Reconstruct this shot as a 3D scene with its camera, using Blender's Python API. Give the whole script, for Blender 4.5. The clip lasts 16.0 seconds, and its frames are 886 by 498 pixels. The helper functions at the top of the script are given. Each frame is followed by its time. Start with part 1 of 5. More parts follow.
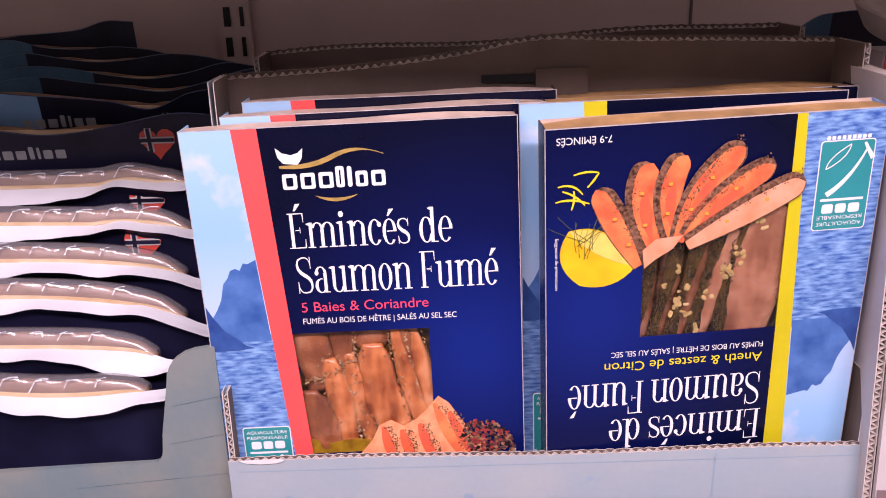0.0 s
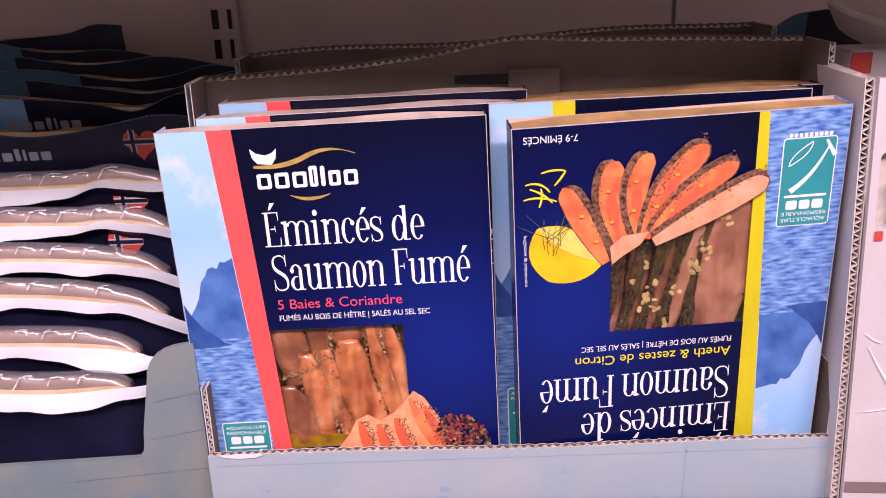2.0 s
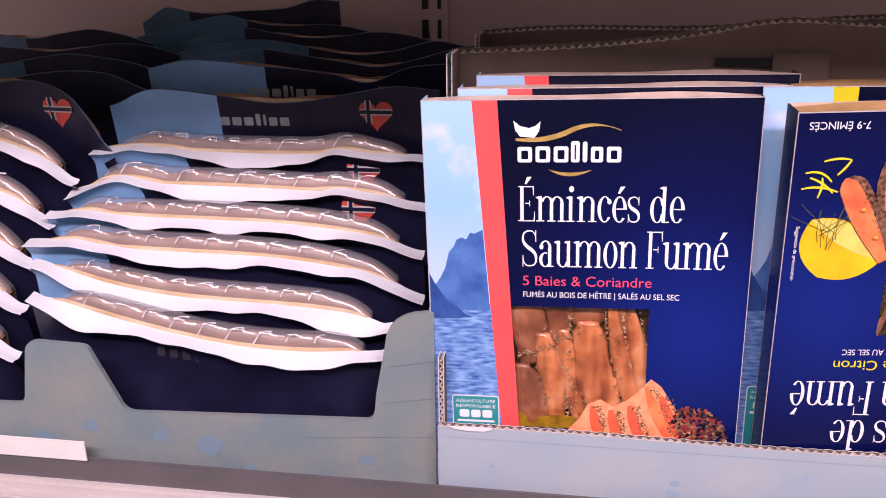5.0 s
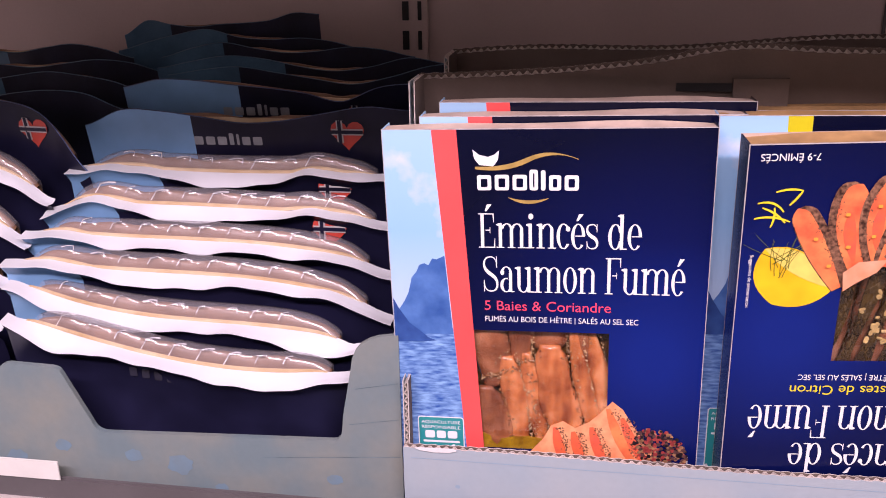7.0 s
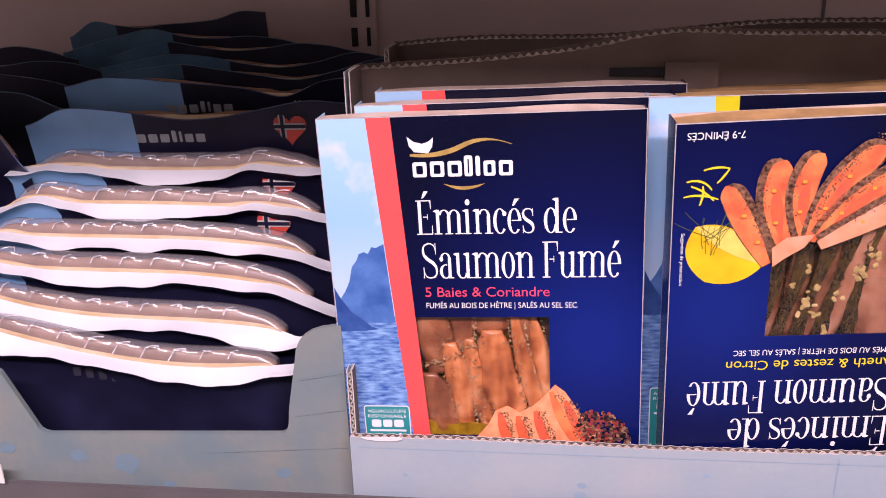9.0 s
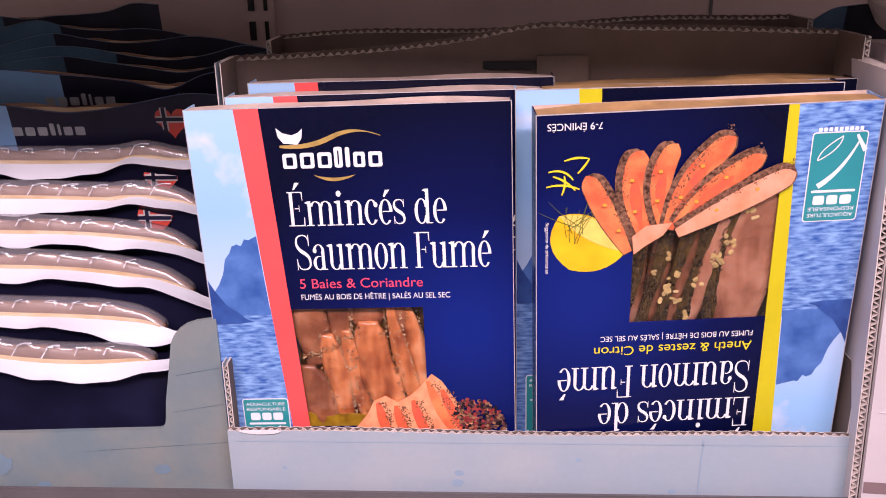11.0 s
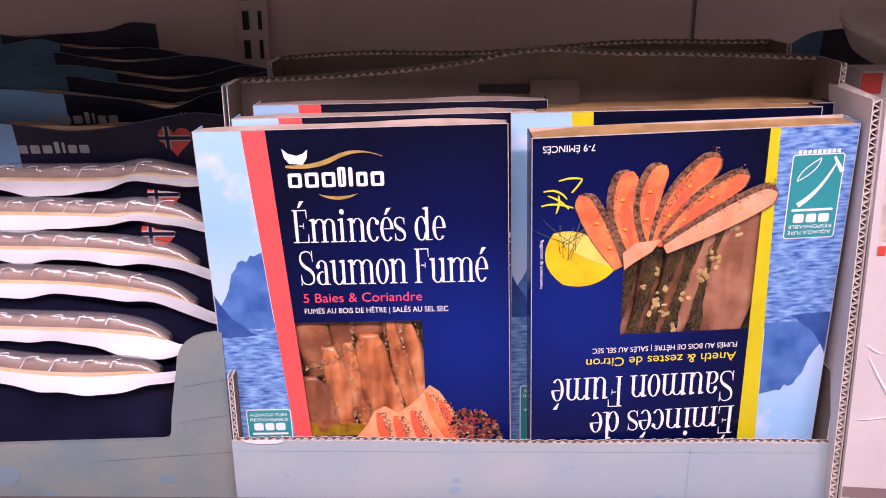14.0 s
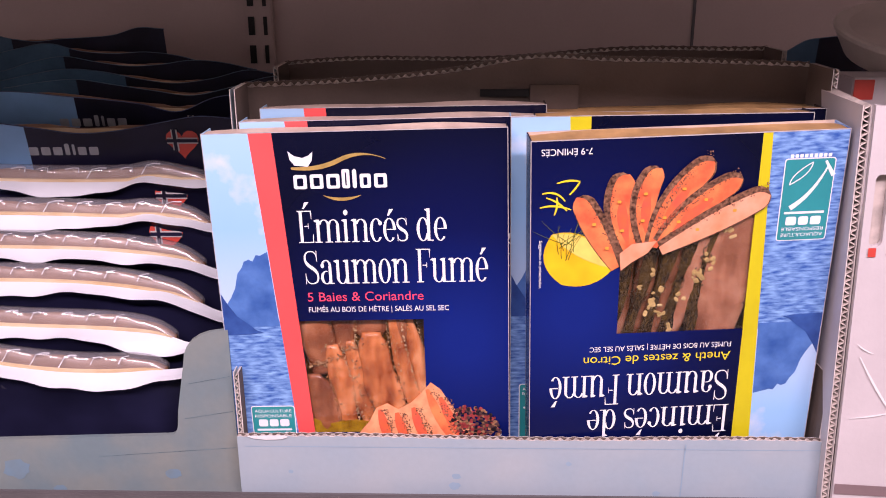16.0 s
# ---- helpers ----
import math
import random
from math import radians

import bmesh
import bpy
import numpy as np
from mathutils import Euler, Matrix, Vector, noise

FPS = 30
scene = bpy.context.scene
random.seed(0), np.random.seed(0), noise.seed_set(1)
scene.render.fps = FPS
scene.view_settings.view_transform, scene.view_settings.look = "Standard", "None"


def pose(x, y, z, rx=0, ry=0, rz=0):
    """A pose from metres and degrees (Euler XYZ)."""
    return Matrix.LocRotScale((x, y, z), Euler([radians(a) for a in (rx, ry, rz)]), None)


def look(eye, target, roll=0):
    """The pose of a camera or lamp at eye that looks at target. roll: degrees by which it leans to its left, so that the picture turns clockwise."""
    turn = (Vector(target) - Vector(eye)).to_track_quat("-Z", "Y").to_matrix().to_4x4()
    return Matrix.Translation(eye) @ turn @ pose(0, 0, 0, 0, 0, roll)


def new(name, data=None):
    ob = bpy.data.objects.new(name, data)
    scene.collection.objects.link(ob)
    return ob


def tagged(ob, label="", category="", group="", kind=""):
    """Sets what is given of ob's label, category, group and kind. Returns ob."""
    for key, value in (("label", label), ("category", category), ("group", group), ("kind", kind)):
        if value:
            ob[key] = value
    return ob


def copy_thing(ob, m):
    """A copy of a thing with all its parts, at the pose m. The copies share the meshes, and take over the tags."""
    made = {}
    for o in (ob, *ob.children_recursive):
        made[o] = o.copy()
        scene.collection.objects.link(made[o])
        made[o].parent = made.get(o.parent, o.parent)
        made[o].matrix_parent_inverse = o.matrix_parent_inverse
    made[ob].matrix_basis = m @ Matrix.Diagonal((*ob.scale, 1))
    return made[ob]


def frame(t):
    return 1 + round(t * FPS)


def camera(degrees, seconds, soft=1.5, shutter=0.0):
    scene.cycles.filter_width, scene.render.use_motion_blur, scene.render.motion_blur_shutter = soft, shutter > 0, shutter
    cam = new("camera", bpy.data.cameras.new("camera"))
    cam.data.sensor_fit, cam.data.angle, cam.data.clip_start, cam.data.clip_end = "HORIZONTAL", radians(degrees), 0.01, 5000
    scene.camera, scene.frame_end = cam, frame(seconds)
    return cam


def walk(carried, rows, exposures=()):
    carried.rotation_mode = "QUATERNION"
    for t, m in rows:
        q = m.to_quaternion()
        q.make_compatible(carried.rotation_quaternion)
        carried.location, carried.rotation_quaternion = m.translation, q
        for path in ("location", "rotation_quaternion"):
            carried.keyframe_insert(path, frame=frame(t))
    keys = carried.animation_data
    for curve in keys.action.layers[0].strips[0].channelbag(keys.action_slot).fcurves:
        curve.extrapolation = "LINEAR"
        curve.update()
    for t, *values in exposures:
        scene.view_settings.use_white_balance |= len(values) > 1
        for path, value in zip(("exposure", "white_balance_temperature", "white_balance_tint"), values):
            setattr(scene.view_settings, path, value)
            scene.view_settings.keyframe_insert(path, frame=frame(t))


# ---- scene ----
cam = camera(54.4, 16.0, soft=1.0)
PATH = [
    (0, (-0.001, -0.003, 1.271), (-0.008, 1.891, 0.63), -1.6),
    (0.5, (0.003, -0.004, 1.272), (-0.004, 1.891, 0.63), -1.9),
    (1, (0.005, -0.004, 1.273), (-0.01, 1.889, 0.627), -2.2),
    (1.5, (0.005, -0.006, 1.27), (-0.01, 1.887, 0.624), -2.1),
    (2, (0.014, -0.011, 1.272), (-0.003, 1.884, 0.631), -2.0),
    (2.5, (0.022, -0.006, 1.268), (0.004, 1.887, 0.622), -2.0),
    (3, (0.012, -0.006, 1.272), (-0.022, 1.888, 0.628), -1.9),
    (3.5, (-0.004, 0.0, 1.272), (-0.049, 1.893, 0.627), -1.4),
    (4, (-0.025, -0.007, 1.268), (-0.148, 1.885, 0.631), -0.3),
    (4.5, (-0.046, -0.01, 1.263), (-0.306, 1.87, 0.633), -0.7),
    (4.7, (-0.048, -0.013, 1.263), (-0.33, 1.863, 0.628), -0.6),
    (6.8, (-0.032, -0.005, 1.276), (-0.349, 1.856, 0.616), -0.9),
    (7, (-0.028, -0.009, 1.28), (-0.33, 1.855, 0.618), -0.9),
    (7.5, (-0.023, -0.009, 1.279), (-0.277, 1.862, 0.622), -1.4),
    (8, (-0.029, -0.011, 1.28), (-0.267, 1.856, 0.604), -1.9),
    (8.2, (-0.026, -0.008, 1.275), (-0.27, 1.861, 0.605), -1.9),
    (10.3, (0.014, -0.018, 1.271), (-0.167, 1.864, 0.619), -1.5),
    (10.5, (0.018, -0.013, 1.27), (-0.123, 1.87, 0.61), -1.2),
    (11, (0.019, -0.013, 1.27), (-0.073, 1.872, 0.608), -0.9),
    (11.5, (0.02, -0.011, 1.275), (-0.063, 1.875, 0.615), -0.8),
    (12, (0.026, -0.02, 1.278), (-0.038, 1.871, 0.63), -0.5),
    (12.5, (0.039, -0.027, 1.283), (0.006, 1.864, 0.634), -0.4),
    (13, (0.034, -0.032, 1.28), (-0.005, 1.863, 0.639), -0.6),
    (13.5, (0.022, -0.032, 1.277), (-0.025, 1.866, 0.647), -0.7),
    (14, (0.011, -0.029, 1.278), (-0.037, 1.866, 0.64), -0.5),
    (14.5, (0.013, -0.036, 1.279), (-0.047, 1.864, 0.657), -0.4),
    (15, (0.015, -0.037, 1.281), (-0.032, 1.864, 0.659), -0.3),
    (15.5, (0.013, -0.038, 1.279), (-0.044, 1.862, 0.659), -0.4),
    (16, (0.012, -0.04, 1.279), (-0.042, 1.859, 0.653), -0.3),
]
walk(cam, [(t, look(eye, target, roll)) for t, eye, target, roll in PATH])

# ---- light ----
scene.view_settings.exposure = 0.0
world = bpy.data.worlds.new("world")
scene.world = world
world.use_nodes = True
world.node_tree.nodes["Background"].inputs[0].default_value = (0.82, 0.66, 0.70, 1)
world.node_tree.nodes["Background"].inputs[1].default_value = 0.86


def area_lamp(name, m, sx, sy, watts, colour):
    data = bpy.data.lights.new(name, "AREA")
    data.shape, data.size, data.size_y, data.energy, data.color = "RECTANGLE", sx, sy, watts, colour
    ob = new(name, data)
    ob.matrix_world = m
    return ob


area_lamp("canopy_strip", look((0.05, -0.60, 2.02), (0.05, 0.36, 1.1)), 1.8, 0.10, 41.0, (1.0, 0.775, 0.90))
area_lamp("aisle_ceiling_light", look((0.2, -0.9, 2.7), (0, 0.3, 1.1)), 1.6, 0.5, 2.5, (1.0, 0.82, 0.90))

# ---- materials ----


def material(name, colour, rough=0.5, metal=0.0, vary=0.12, scale=40.0, fine=400.0, bump=0.1, second=None, spec=0.5, coat=0.0):
    """A surface with variation at a coarse and a fine scale and a fine relief."""
    m = bpy.data.materials.new(name)
    m.use_nodes = True
    n, l = m.node_tree.nodes, m.node_tree.links
    b = n["Principled BSDF"]
    tc = n.new("ShaderNodeTexCoord")
    big, small, mix, mul = n.new("ShaderNodeTexNoise"), n.new("ShaderNodeTexNoise"), n.new("ShaderNodeMix"), n.new("ShaderNodeMix")
    big.inputs["Scale"].default_value, small.inputs["Scale"].default_value = scale, fine
    big.inputs["Detail"].default_value = 4
    for t in (big, small):
        l.new(tc.outputs["Object"], t.inputs["Vector"])
    mix.data_type = mul.data_type = "RGBA"
    mul.blend_type = "MULTIPLY"
    other = second or tuple(c * (1 - 2 * vary) for c in colour)
    mix.inputs["A"].default_value, mix.inputs["B"].default_value = (*colour, 1), (*other, 1)
    ramp = n.new("ShaderNodeMapRange")
    ramp.inputs["From Min"].default_value, ramp.inputs["From Max"].default_value = 0.35, 0.7
    l.new(big.outputs["Fac"], ramp.inputs["Value"])
    l.new(ramp.outputs["Result"], mix.inputs["Factor"])
    grain = n.new("ShaderNodeMapRange")
    grain.inputs["To Min"].default_value, grain.inputs["To Max"].default_value = 1 - vary, 1.0
    l.new(small.outputs["Fac"], grain.inputs["Value"])
    mul.inputs["Factor"].default_value = 1.0
    l.new(mix.outputs["Result"], mul.inputs["A"])
    l.new(grain.outputs["Result"], mul.inputs["B"])
    l.new(mul.outputs["Result"], b.inputs["Base Color"])
    b.inputs["Roughness"].default_value, b.inputs["Metallic"].default_value = rough, metal
    b.inputs["Specular IOR Level"].default_value = spec
    b.inputs["Coat Weight"].default_value, b.inputs["Coat Roughness"].default_value = coat, 0.15
    if bump:
        bp = n.new("ShaderNodeBump")
        bp.inputs["Strength"].default_value, bp.inputs["Distance"].default_value = bump, 0.0006
        l.new(small.outputs["Fac"], bp.inputs["Height"])
        l.new(bp.outputs["Normal"], b.inputs["Normal"])
    return m


def scenic_material():
    """Printed photograph of a fjord: pale sky with clouds above, rippled blue water below (metres down from the pack's top edge)."""
    m = bpy.data.materials.new("fjord_print")
    m.use_nodes = True
    n, l = m.node_tree.nodes, m.node_tree.links
    b = n["Principled BSDF"]
    tc, sep = n.new("ShaderNodeTexCoord"), n.new("ShaderNodeSeparateXYZ")
    l.new(tc.outputs["Object"], sep.inputs[0])
    sky = n.new("ShaderNodeValToRGB")
    sky.color_ramp.elements[0].color, sky.color_ramp.elements[1].color = (0.36, 0.60, 0.86, 1), (0.52, 0.66, 0.86, 1)
    e = sky.color_ramp.elements.new(0.5)
    e.color = (0.30, 0.55, 0.86, 1)
    down = n.new("ShaderNodeMapRange")
    down.inputs["From Min"].default_value, down.inputs["From Max"].default_value = 0.2035, 0.105
    l.new(sep.outputs["Z"], down.inputs["Value"])
    l.new(down.outputs["Result"], sky.inputs["Fac"])
    cloud, cr = n.new("ShaderNodeTexNoise"), n.new("ShaderNodeMapRange")
    cloud.inputs["Scale"].default_value, cloud.inputs["Detail"].default_value = 38, 5
    l.new(tc.outputs["Object"], cloud.inputs["Vector"])
    cr.inputs["From Min"].default_value, cr.inputs["From Max"].default_value = 0.52, 0.75
    l.new(cloud.outputs["Fac"], cr.inputs["Value"])
    cmix = n.new("ShaderNodeMix")
    cmix.data_type = "RGBA"
    l.new(cr.outputs["Result"], cmix.inputs["Factor"])
    l.new(sky.outputs["Color"], cmix.inputs["A"])
    cmix.inputs["B"].default_value = (0.80, 0.76, 0.80, 1)
    mp, wave = n.new("ShaderNodeMapping"), n.new("ShaderNodeTexNoise")
    mp.inputs["Scale"].default_value = (140, 140, 620)
    l.new(tc.outputs["Object"], mp.inputs["Vector"])
    l.new(mp.outputs["Vector"], wave.inputs["Vector"])
    wave.inputs["Scale"].default_value, wave.inputs["Detail"].default_value = 1.0, 3
    water = n.new("ShaderNodeValToRGB")
    water.color_ramp.elements[0].position, water.color_ramp.elements[1].position = 0.32, 0.72
    water.color_ramp.elements[0].color, water.color_ramp.elements[1].color = (0.02, 0.085, 0.36, 1), (0.30, 0.52, 0.86, 1)
    l.new(wave.outputs["Fac"], water.inputs["Fac"])
    step, fin = n.new("ShaderNodeMath"), n.new("ShaderNodeMix")
    step.operation, step.inputs[1].default_value, fin.data_type = "LESS_THAN", 0.104, "RGBA"
    l.new(sep.outputs["Z"], step.inputs[0])
    l.new(step.outputs[0], fin.inputs["Factor"])
    l.new(cmix.outputs["Result"], fin.inputs["A"])
    l.new(water.outputs["Color"], fin.inputs["B"])
    l.new(fin.outputs["Result"], b.inputs["Base Color"])
    b.inputs["Roughness"].default_value = 0.35
    return m


def clear_material(name, gloss=0.12, haze=0.0, rough=0.12, tint=(0.97, 0.97, 0.98)):
    m = bpy.data.materials.new(name)
    m.use_nodes = True
    n, l = m.node_tree.nodes, m.node_tree.links
    n.remove(n["Principled BSDF"])
    out = n["Material Output"]
    tr, gl, mx, lw, mr, df, hz = (n.new("ShaderNode" + k) for k in ("BsdfTransparent", "BsdfGlossy", "MixShader", "LayerWeight", "MapRange", "BsdfDiffuse", "MixShader"))
    tr.inputs[0].default_value = (*tint, 1)
    gl.inputs["Roughness"].default_value = rough
    ns, bp, tc = n.new("ShaderNodeTexNoise"), n.new("ShaderNodeBump"), n.new("ShaderNodeTexCoord")
    ns.inputs["Scale"].default_value = 90
    bp.inputs["Strength"].default_value, bp.inputs["Distance"].default_value = 0.5, 0.002
    l.new(tc.outputs["Object"], ns.inputs["Vector"])
    l.new(ns.outputs["Fac"], bp.inputs["Height"])
    l.new(bp.outputs["Normal"], gl.inputs["Normal"])
    lw.inputs["Blend"].default_value = 0.3
    mr.inputs["To Min"].default_value, mr.inputs["To Max"].default_value = gloss, 0.4
    l.new(lw.outputs["Fresnel"], mr.inputs["Value"])
    l.new(mr.outputs["Result"], mx.inputs["Fac"])
    df.inputs[0].default_value = (0.72, 0.70, 0.76, 1)
    hz.inputs["Fac"].default_value = haze
    l.new(tr.outputs[0], hz.inputs[1])
    l.new(df.outputs[0], hz.inputs[2])
    l.new(hz.outputs[0], mx.inputs[1])
    l.new(gl.outputs[0], mx.inputs[2])
    l.new(mx.outputs[0], out.inputs["Surface"])
    return m


def navy_material():
    """Navy print that brightens to royal blue round the middle of the front."""
    m = material("navy_print", (0.006, 0.012, 0.135), 0.26, vary=0.2, bump=0.03, spec=0.28)
    n, l = m.node_tree.nodes, m.node_tree.links
    tc, dist, ramp = n.new("ShaderNodeTexCoord"), n.new("ShaderNodeVectorMath"), n.new("ShaderNodeValToRGB")
    dist.operation = "DISTANCE"
    dist.inputs[1].default_value = (0.052, 0.0, 0.090)
    l.new(tc.outputs["Object"], dist.inputs[0])
    sc = n.new("ShaderNodeMapRange")
    sc.inputs["From Min"].default_value, sc.inputs["From Max"].default_value = 0.01, 0.115
    l.new(dist.outputs["Value"], sc.inputs["Value"])
    l.new(sc.outputs["Result"], ramp.inputs["Fac"])
    ramp.color_ramp.elements[0].color, ramp.color_ramp.elements[1].color = (0.006, 0.018, 0.185, 1), (0.002, 0.003, 0.018, 1)
    ramp.color_ramp.elements.new(0.50).color = (0.003, 0.006, 0.066, 1)
    l.new(ramp.outputs["Color"], n["Principled BSDF"].inputs["Base Color"])
    return m


NAVY = navy_material()
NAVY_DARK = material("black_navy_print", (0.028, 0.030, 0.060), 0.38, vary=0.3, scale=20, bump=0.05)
RED = material("coral_red_print", (0.92, 0.10, 0.10), 0.35, vary=0.04, bump=0.03)
YELLOW = material("yellow_print", (0.66, 0.58, 0.015), 0.35, vary=0.05, bump=0.03)
FJORD = scenic_material()
MOUNTAIN = material("blue_mountain_print", (0.10, 0.23, 0.58), 0.35, vary=0.2, scale=75, second=(0.03, 0.10, 0.36), fine=260, bump=0)
HEADLAND = material("deep_blue_headland_print", (0.05, 0.13, 0.42), 0.35, vary=0.25, scale=90, second=(0.02, 0.06, 0.26), fine=300, bump=0)
WHITE = material("white_ink", (0.86, 0.86, 0.88), 0.4, vary=0.03, bump=0)
GOLD_INK = material("gold_ink", (0.50, 0.34, 0.10), 0.35, vary=0.15, scale=150, bump=0)
PINK_INK = material("coral_ink", (0.90, 0.08, 0.16), 0.4, vary=0.03, bump=0)
YELLOW_INK = material("yellow_ink", (0.86, 0.70, 0.03), 0.4, vary=0.03, bump=0)
TEAL = material("teal_label_ink", (0.03, 0.30, 0.32), 0.4, vary=0.06, bump=0)
EDGE = material("white_board_edge", (0.62, 0.57, 0.57), 0.7, vary=0.2, scale=200)
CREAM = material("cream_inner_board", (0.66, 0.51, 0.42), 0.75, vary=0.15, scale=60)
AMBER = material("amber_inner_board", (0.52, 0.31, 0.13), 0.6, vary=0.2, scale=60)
KRAFT = material("grey_brown_corrugated_board", (0.155, 0.115, 0.095), 0.85, vary=0.12, scale=30, fine=600, bump=0.25)
# pale cut paper and flutes, lightened further for the light edges catch
CUT_LIT = material("lit_cut_paper", (0.78, 0.70, 0.65), 0.8, vary=0.2, scale=300)
FLUTE = material("fluted_paper", (0.70, 0.61, 0.55), 0.85, vary=0.2, scale=90)
PALE = material("pale_blue_printed_board", (0.33, 0.41, 0.47), 0.55, vary=0.08, scale=22, second=(0.39, 0.44, 0.47), fine=250, bump=0.12)
PALE_GREY = material("pale_grey_green_printed_board", (0.165, 0.225, 0.245), 0.55, vary=0.10, scale=24, second=(0.245, 0.262, 0.235), fine=250, bump=0.12)
SMUDGE = material("blue_smudge_print", (0.165, 0.25, 0.285), 0.55, vary=0.25, scale=120, bump=0.05)
SMUDGE_PALE = material("faint_blue_print", (0.29, 0.40, 0.50), 0.55, vary=0.04, scale=120, bump=0.05)
SMUDGE_SOFT = material("soft_blue_print", (0.165, 0.255, 0.33), 0.55, vary=0.08, scale=90, second=(0.17, 0.235, 0.27), bump=0.05)
WHITE_BOARD = material("white_carton_board", (0.60, 0.55, 0.555), 0.6, vary=0.06, scale=25, bump=0.15)
TORN = material("torn_white_paper", (0.82, 0.80, 0.80), 0.8, vary=0.06, scale=60, bump=0.3)
TAUPE = material("taupe_label_print", (0.235, 0.165, 0.17), 0.5, vary=0.08, scale=40)
ORANGE_PHOTO = material("orange_food_photo_print", (0.72, 0.22, 0.05), 0.35, vary=0.3, scale=110, second=(0.45, 0.06, 0.02), bump=0)


def flesh_material(name, pale, mid, deep):
    """Wet cured fish: streaks along the slice, pale and deep patches, a glossy skin of oil."""
    m = material(name, mid, 0.25, vary=0.2, bump=0.0)
    n, l = m.node_tree.nodes, m.node_tree.links
    b = n["Principled BSDF"]
    tc, mp = n.new("ShaderNodeTexCoord"), n.new("ShaderNodeMapping")
    mp.inputs["Scale"].default_value = (1.6, 1.6, 0.35)
    mp.inputs["Rotation"].default_value = (0, radians(8), 0)
    l.new(tc.outputs["Object"], mp.inputs["Vector"])
    streak, blotch, fine = (n.new("ShaderNodeTexNoise") for _ in range(3))
    streak.inputs["Scale"].default_value, streak.inputs["Detail"].default_value = 70, 2
    blotch.inputs["Scale"].default_value, blotch.inputs["Detail"].default_value = 85, 2
    fine.inputs["Scale"].default_value, fine.inputs["Detail"].default_value = 230, 2
    l.new(mp.outputs["Vector"], streak.inputs["Vector"])
    for t in (blotch, fine):
        l.new(tc.outputs["Object"], t.inputs["Vector"])
    mix = n.new("ShaderNodeMath")
    mix.operation = "MULTIPLY_ADD"
    mix.inputs[1].default_value = 0.55
    l.new(streak.outputs["Fac"], mix.inputs[0])
    half = n.new("ShaderNodeMath")
    half.operation, half.inputs[1].default_value = "MULTIPLY", 0.45
    l.new(blotch.outputs["Fac"], half.inputs[0])
    l.new(half.outputs[0], mix.inputs[2])
    ramp = n.new("ShaderNodeValToRGB")
    ramp.color_ramp.elements[0].position, ramp.color_ramp.elements[1].position = 0.36, 0.64
    ramp.color_ramp.elements[0].color, ramp.color_ramp.elements[1].color = (*deep, 1), (*pale, 1)
    ramp.color_ramp.elements.new(0.5).color = (*mid, 1)
    l.new(mix.outputs[0], ramp.inputs["Fac"])
    l.new(ramp.outputs["Color"], b.inputs["Base Color"])
    bp = n.new("ShaderNodeBump")
    bp.inputs["Strength"].default_value, bp.inputs["Distance"].default_value = 0.6, 0.0014
    add = n.new("ShaderNodeMath")
    l.new(fine.outputs["Fac"], add.inputs[0])
    l.new(streak.outputs["Fac"], add.inputs[1])
    l.new(add.outputs[0], bp.inputs["Height"])
    l.new(bp.outputs["Normal"], b.inputs["Normal"])
    b.inputs["Subsurface Weight"].default_value = 0.12
    b.inputs["Subsurface Radius"].default_value = (1.0, 0.35, 0.15)
    b.inputs["Subsurface Scale"].default_value = 0.002
    b.inputs["Coat Weight"].default_value, b.inputs["Coat Roughness"].default_value = 1.0, 0.08
    l.new(bp.outputs["Normal"], b.inputs["Coat Normal"])
    return m


SALMON = flesh_material("smoked_salmon_flesh", (0.86, 0.42, 0.20), (0.60, 0.20, 0.065), (0.26, 0.060, 0.018))
# browner flesh, darkened too for the shade deep in the tray
UMBER_SHADE_FLESH = flesh_material("umber_shade_salmon_flesh", (0.52, 0.23, 0.12), (0.34, 0.12, 0.05), (0.16, 0.045, 0.018))
ROSE_FLESH = flesh_material("rosy_salmon_flesh", (0.54, 0.29, 0.18), (0.41, 0.18, 0.10), (0.22, 0.08, 0.04))
PACK_SALMON = material("packed_salmon", (0.34, 0.20, 0.125), 0.35, vary=0.2, scale=45, second=(0.22, 0.115, 0.065), fine=160, bump=0.1)
SALMON_DARK = flesh_material("herbed_salmon_flesh", (0.46, 0.22, 0.13), (0.24, 0.09, 0.042), (0.07, 0.024, 0.010))
HERB = material("dill_crust", (0.050, 0.027, 0.008), 0.3, vary=0.4, scale=260, second=(0.14, 0.085, 0.02), bump=0.5)
SEAM = material("dark_wet_crust", (0.022, 0.012, 0.006), 0.2, vary=0.5, scale=160, second=(0.13, 0.075, 0.015), bump=0.6, coat=0.8)
SPICE = material("pepper_and_coriander_crust", (0.17, 0.05, 0.018), 0.3, vary=0.4, scale=300, second=(0.55, 0.24, 0.07), bump=0.3)
SEED = material("pale_coriander_seed", (0.70, 0.46, 0.24), 0.25, vary=0.3, scale=300)
ZEST = material("pale_yellow_zest", (0.78, 0.56, 0.22), 0.3, vary=0.2, scale=300, bump=0.2, coat=0.3)
YOLK = material("yellow_oil", (0.50, 0.30, 0.02), 0.12, vary=0.4, scale=150, second=(0.22, 0.10, 0.01), bump=0.2, coat=0.8)
OIL = material("golden_oil", (0.16, 0.07, 0.012), 0.15, vary=0.3, scale=60, bump=0.1, coat=0.5)
PRINT_SALMON = material("salmon_slice_print", (0.92, 0.29, 0.10), 0.35, vary=0.15, scale=95, second=(0.74, 0.105, 0.05), fine=500, bump=0)
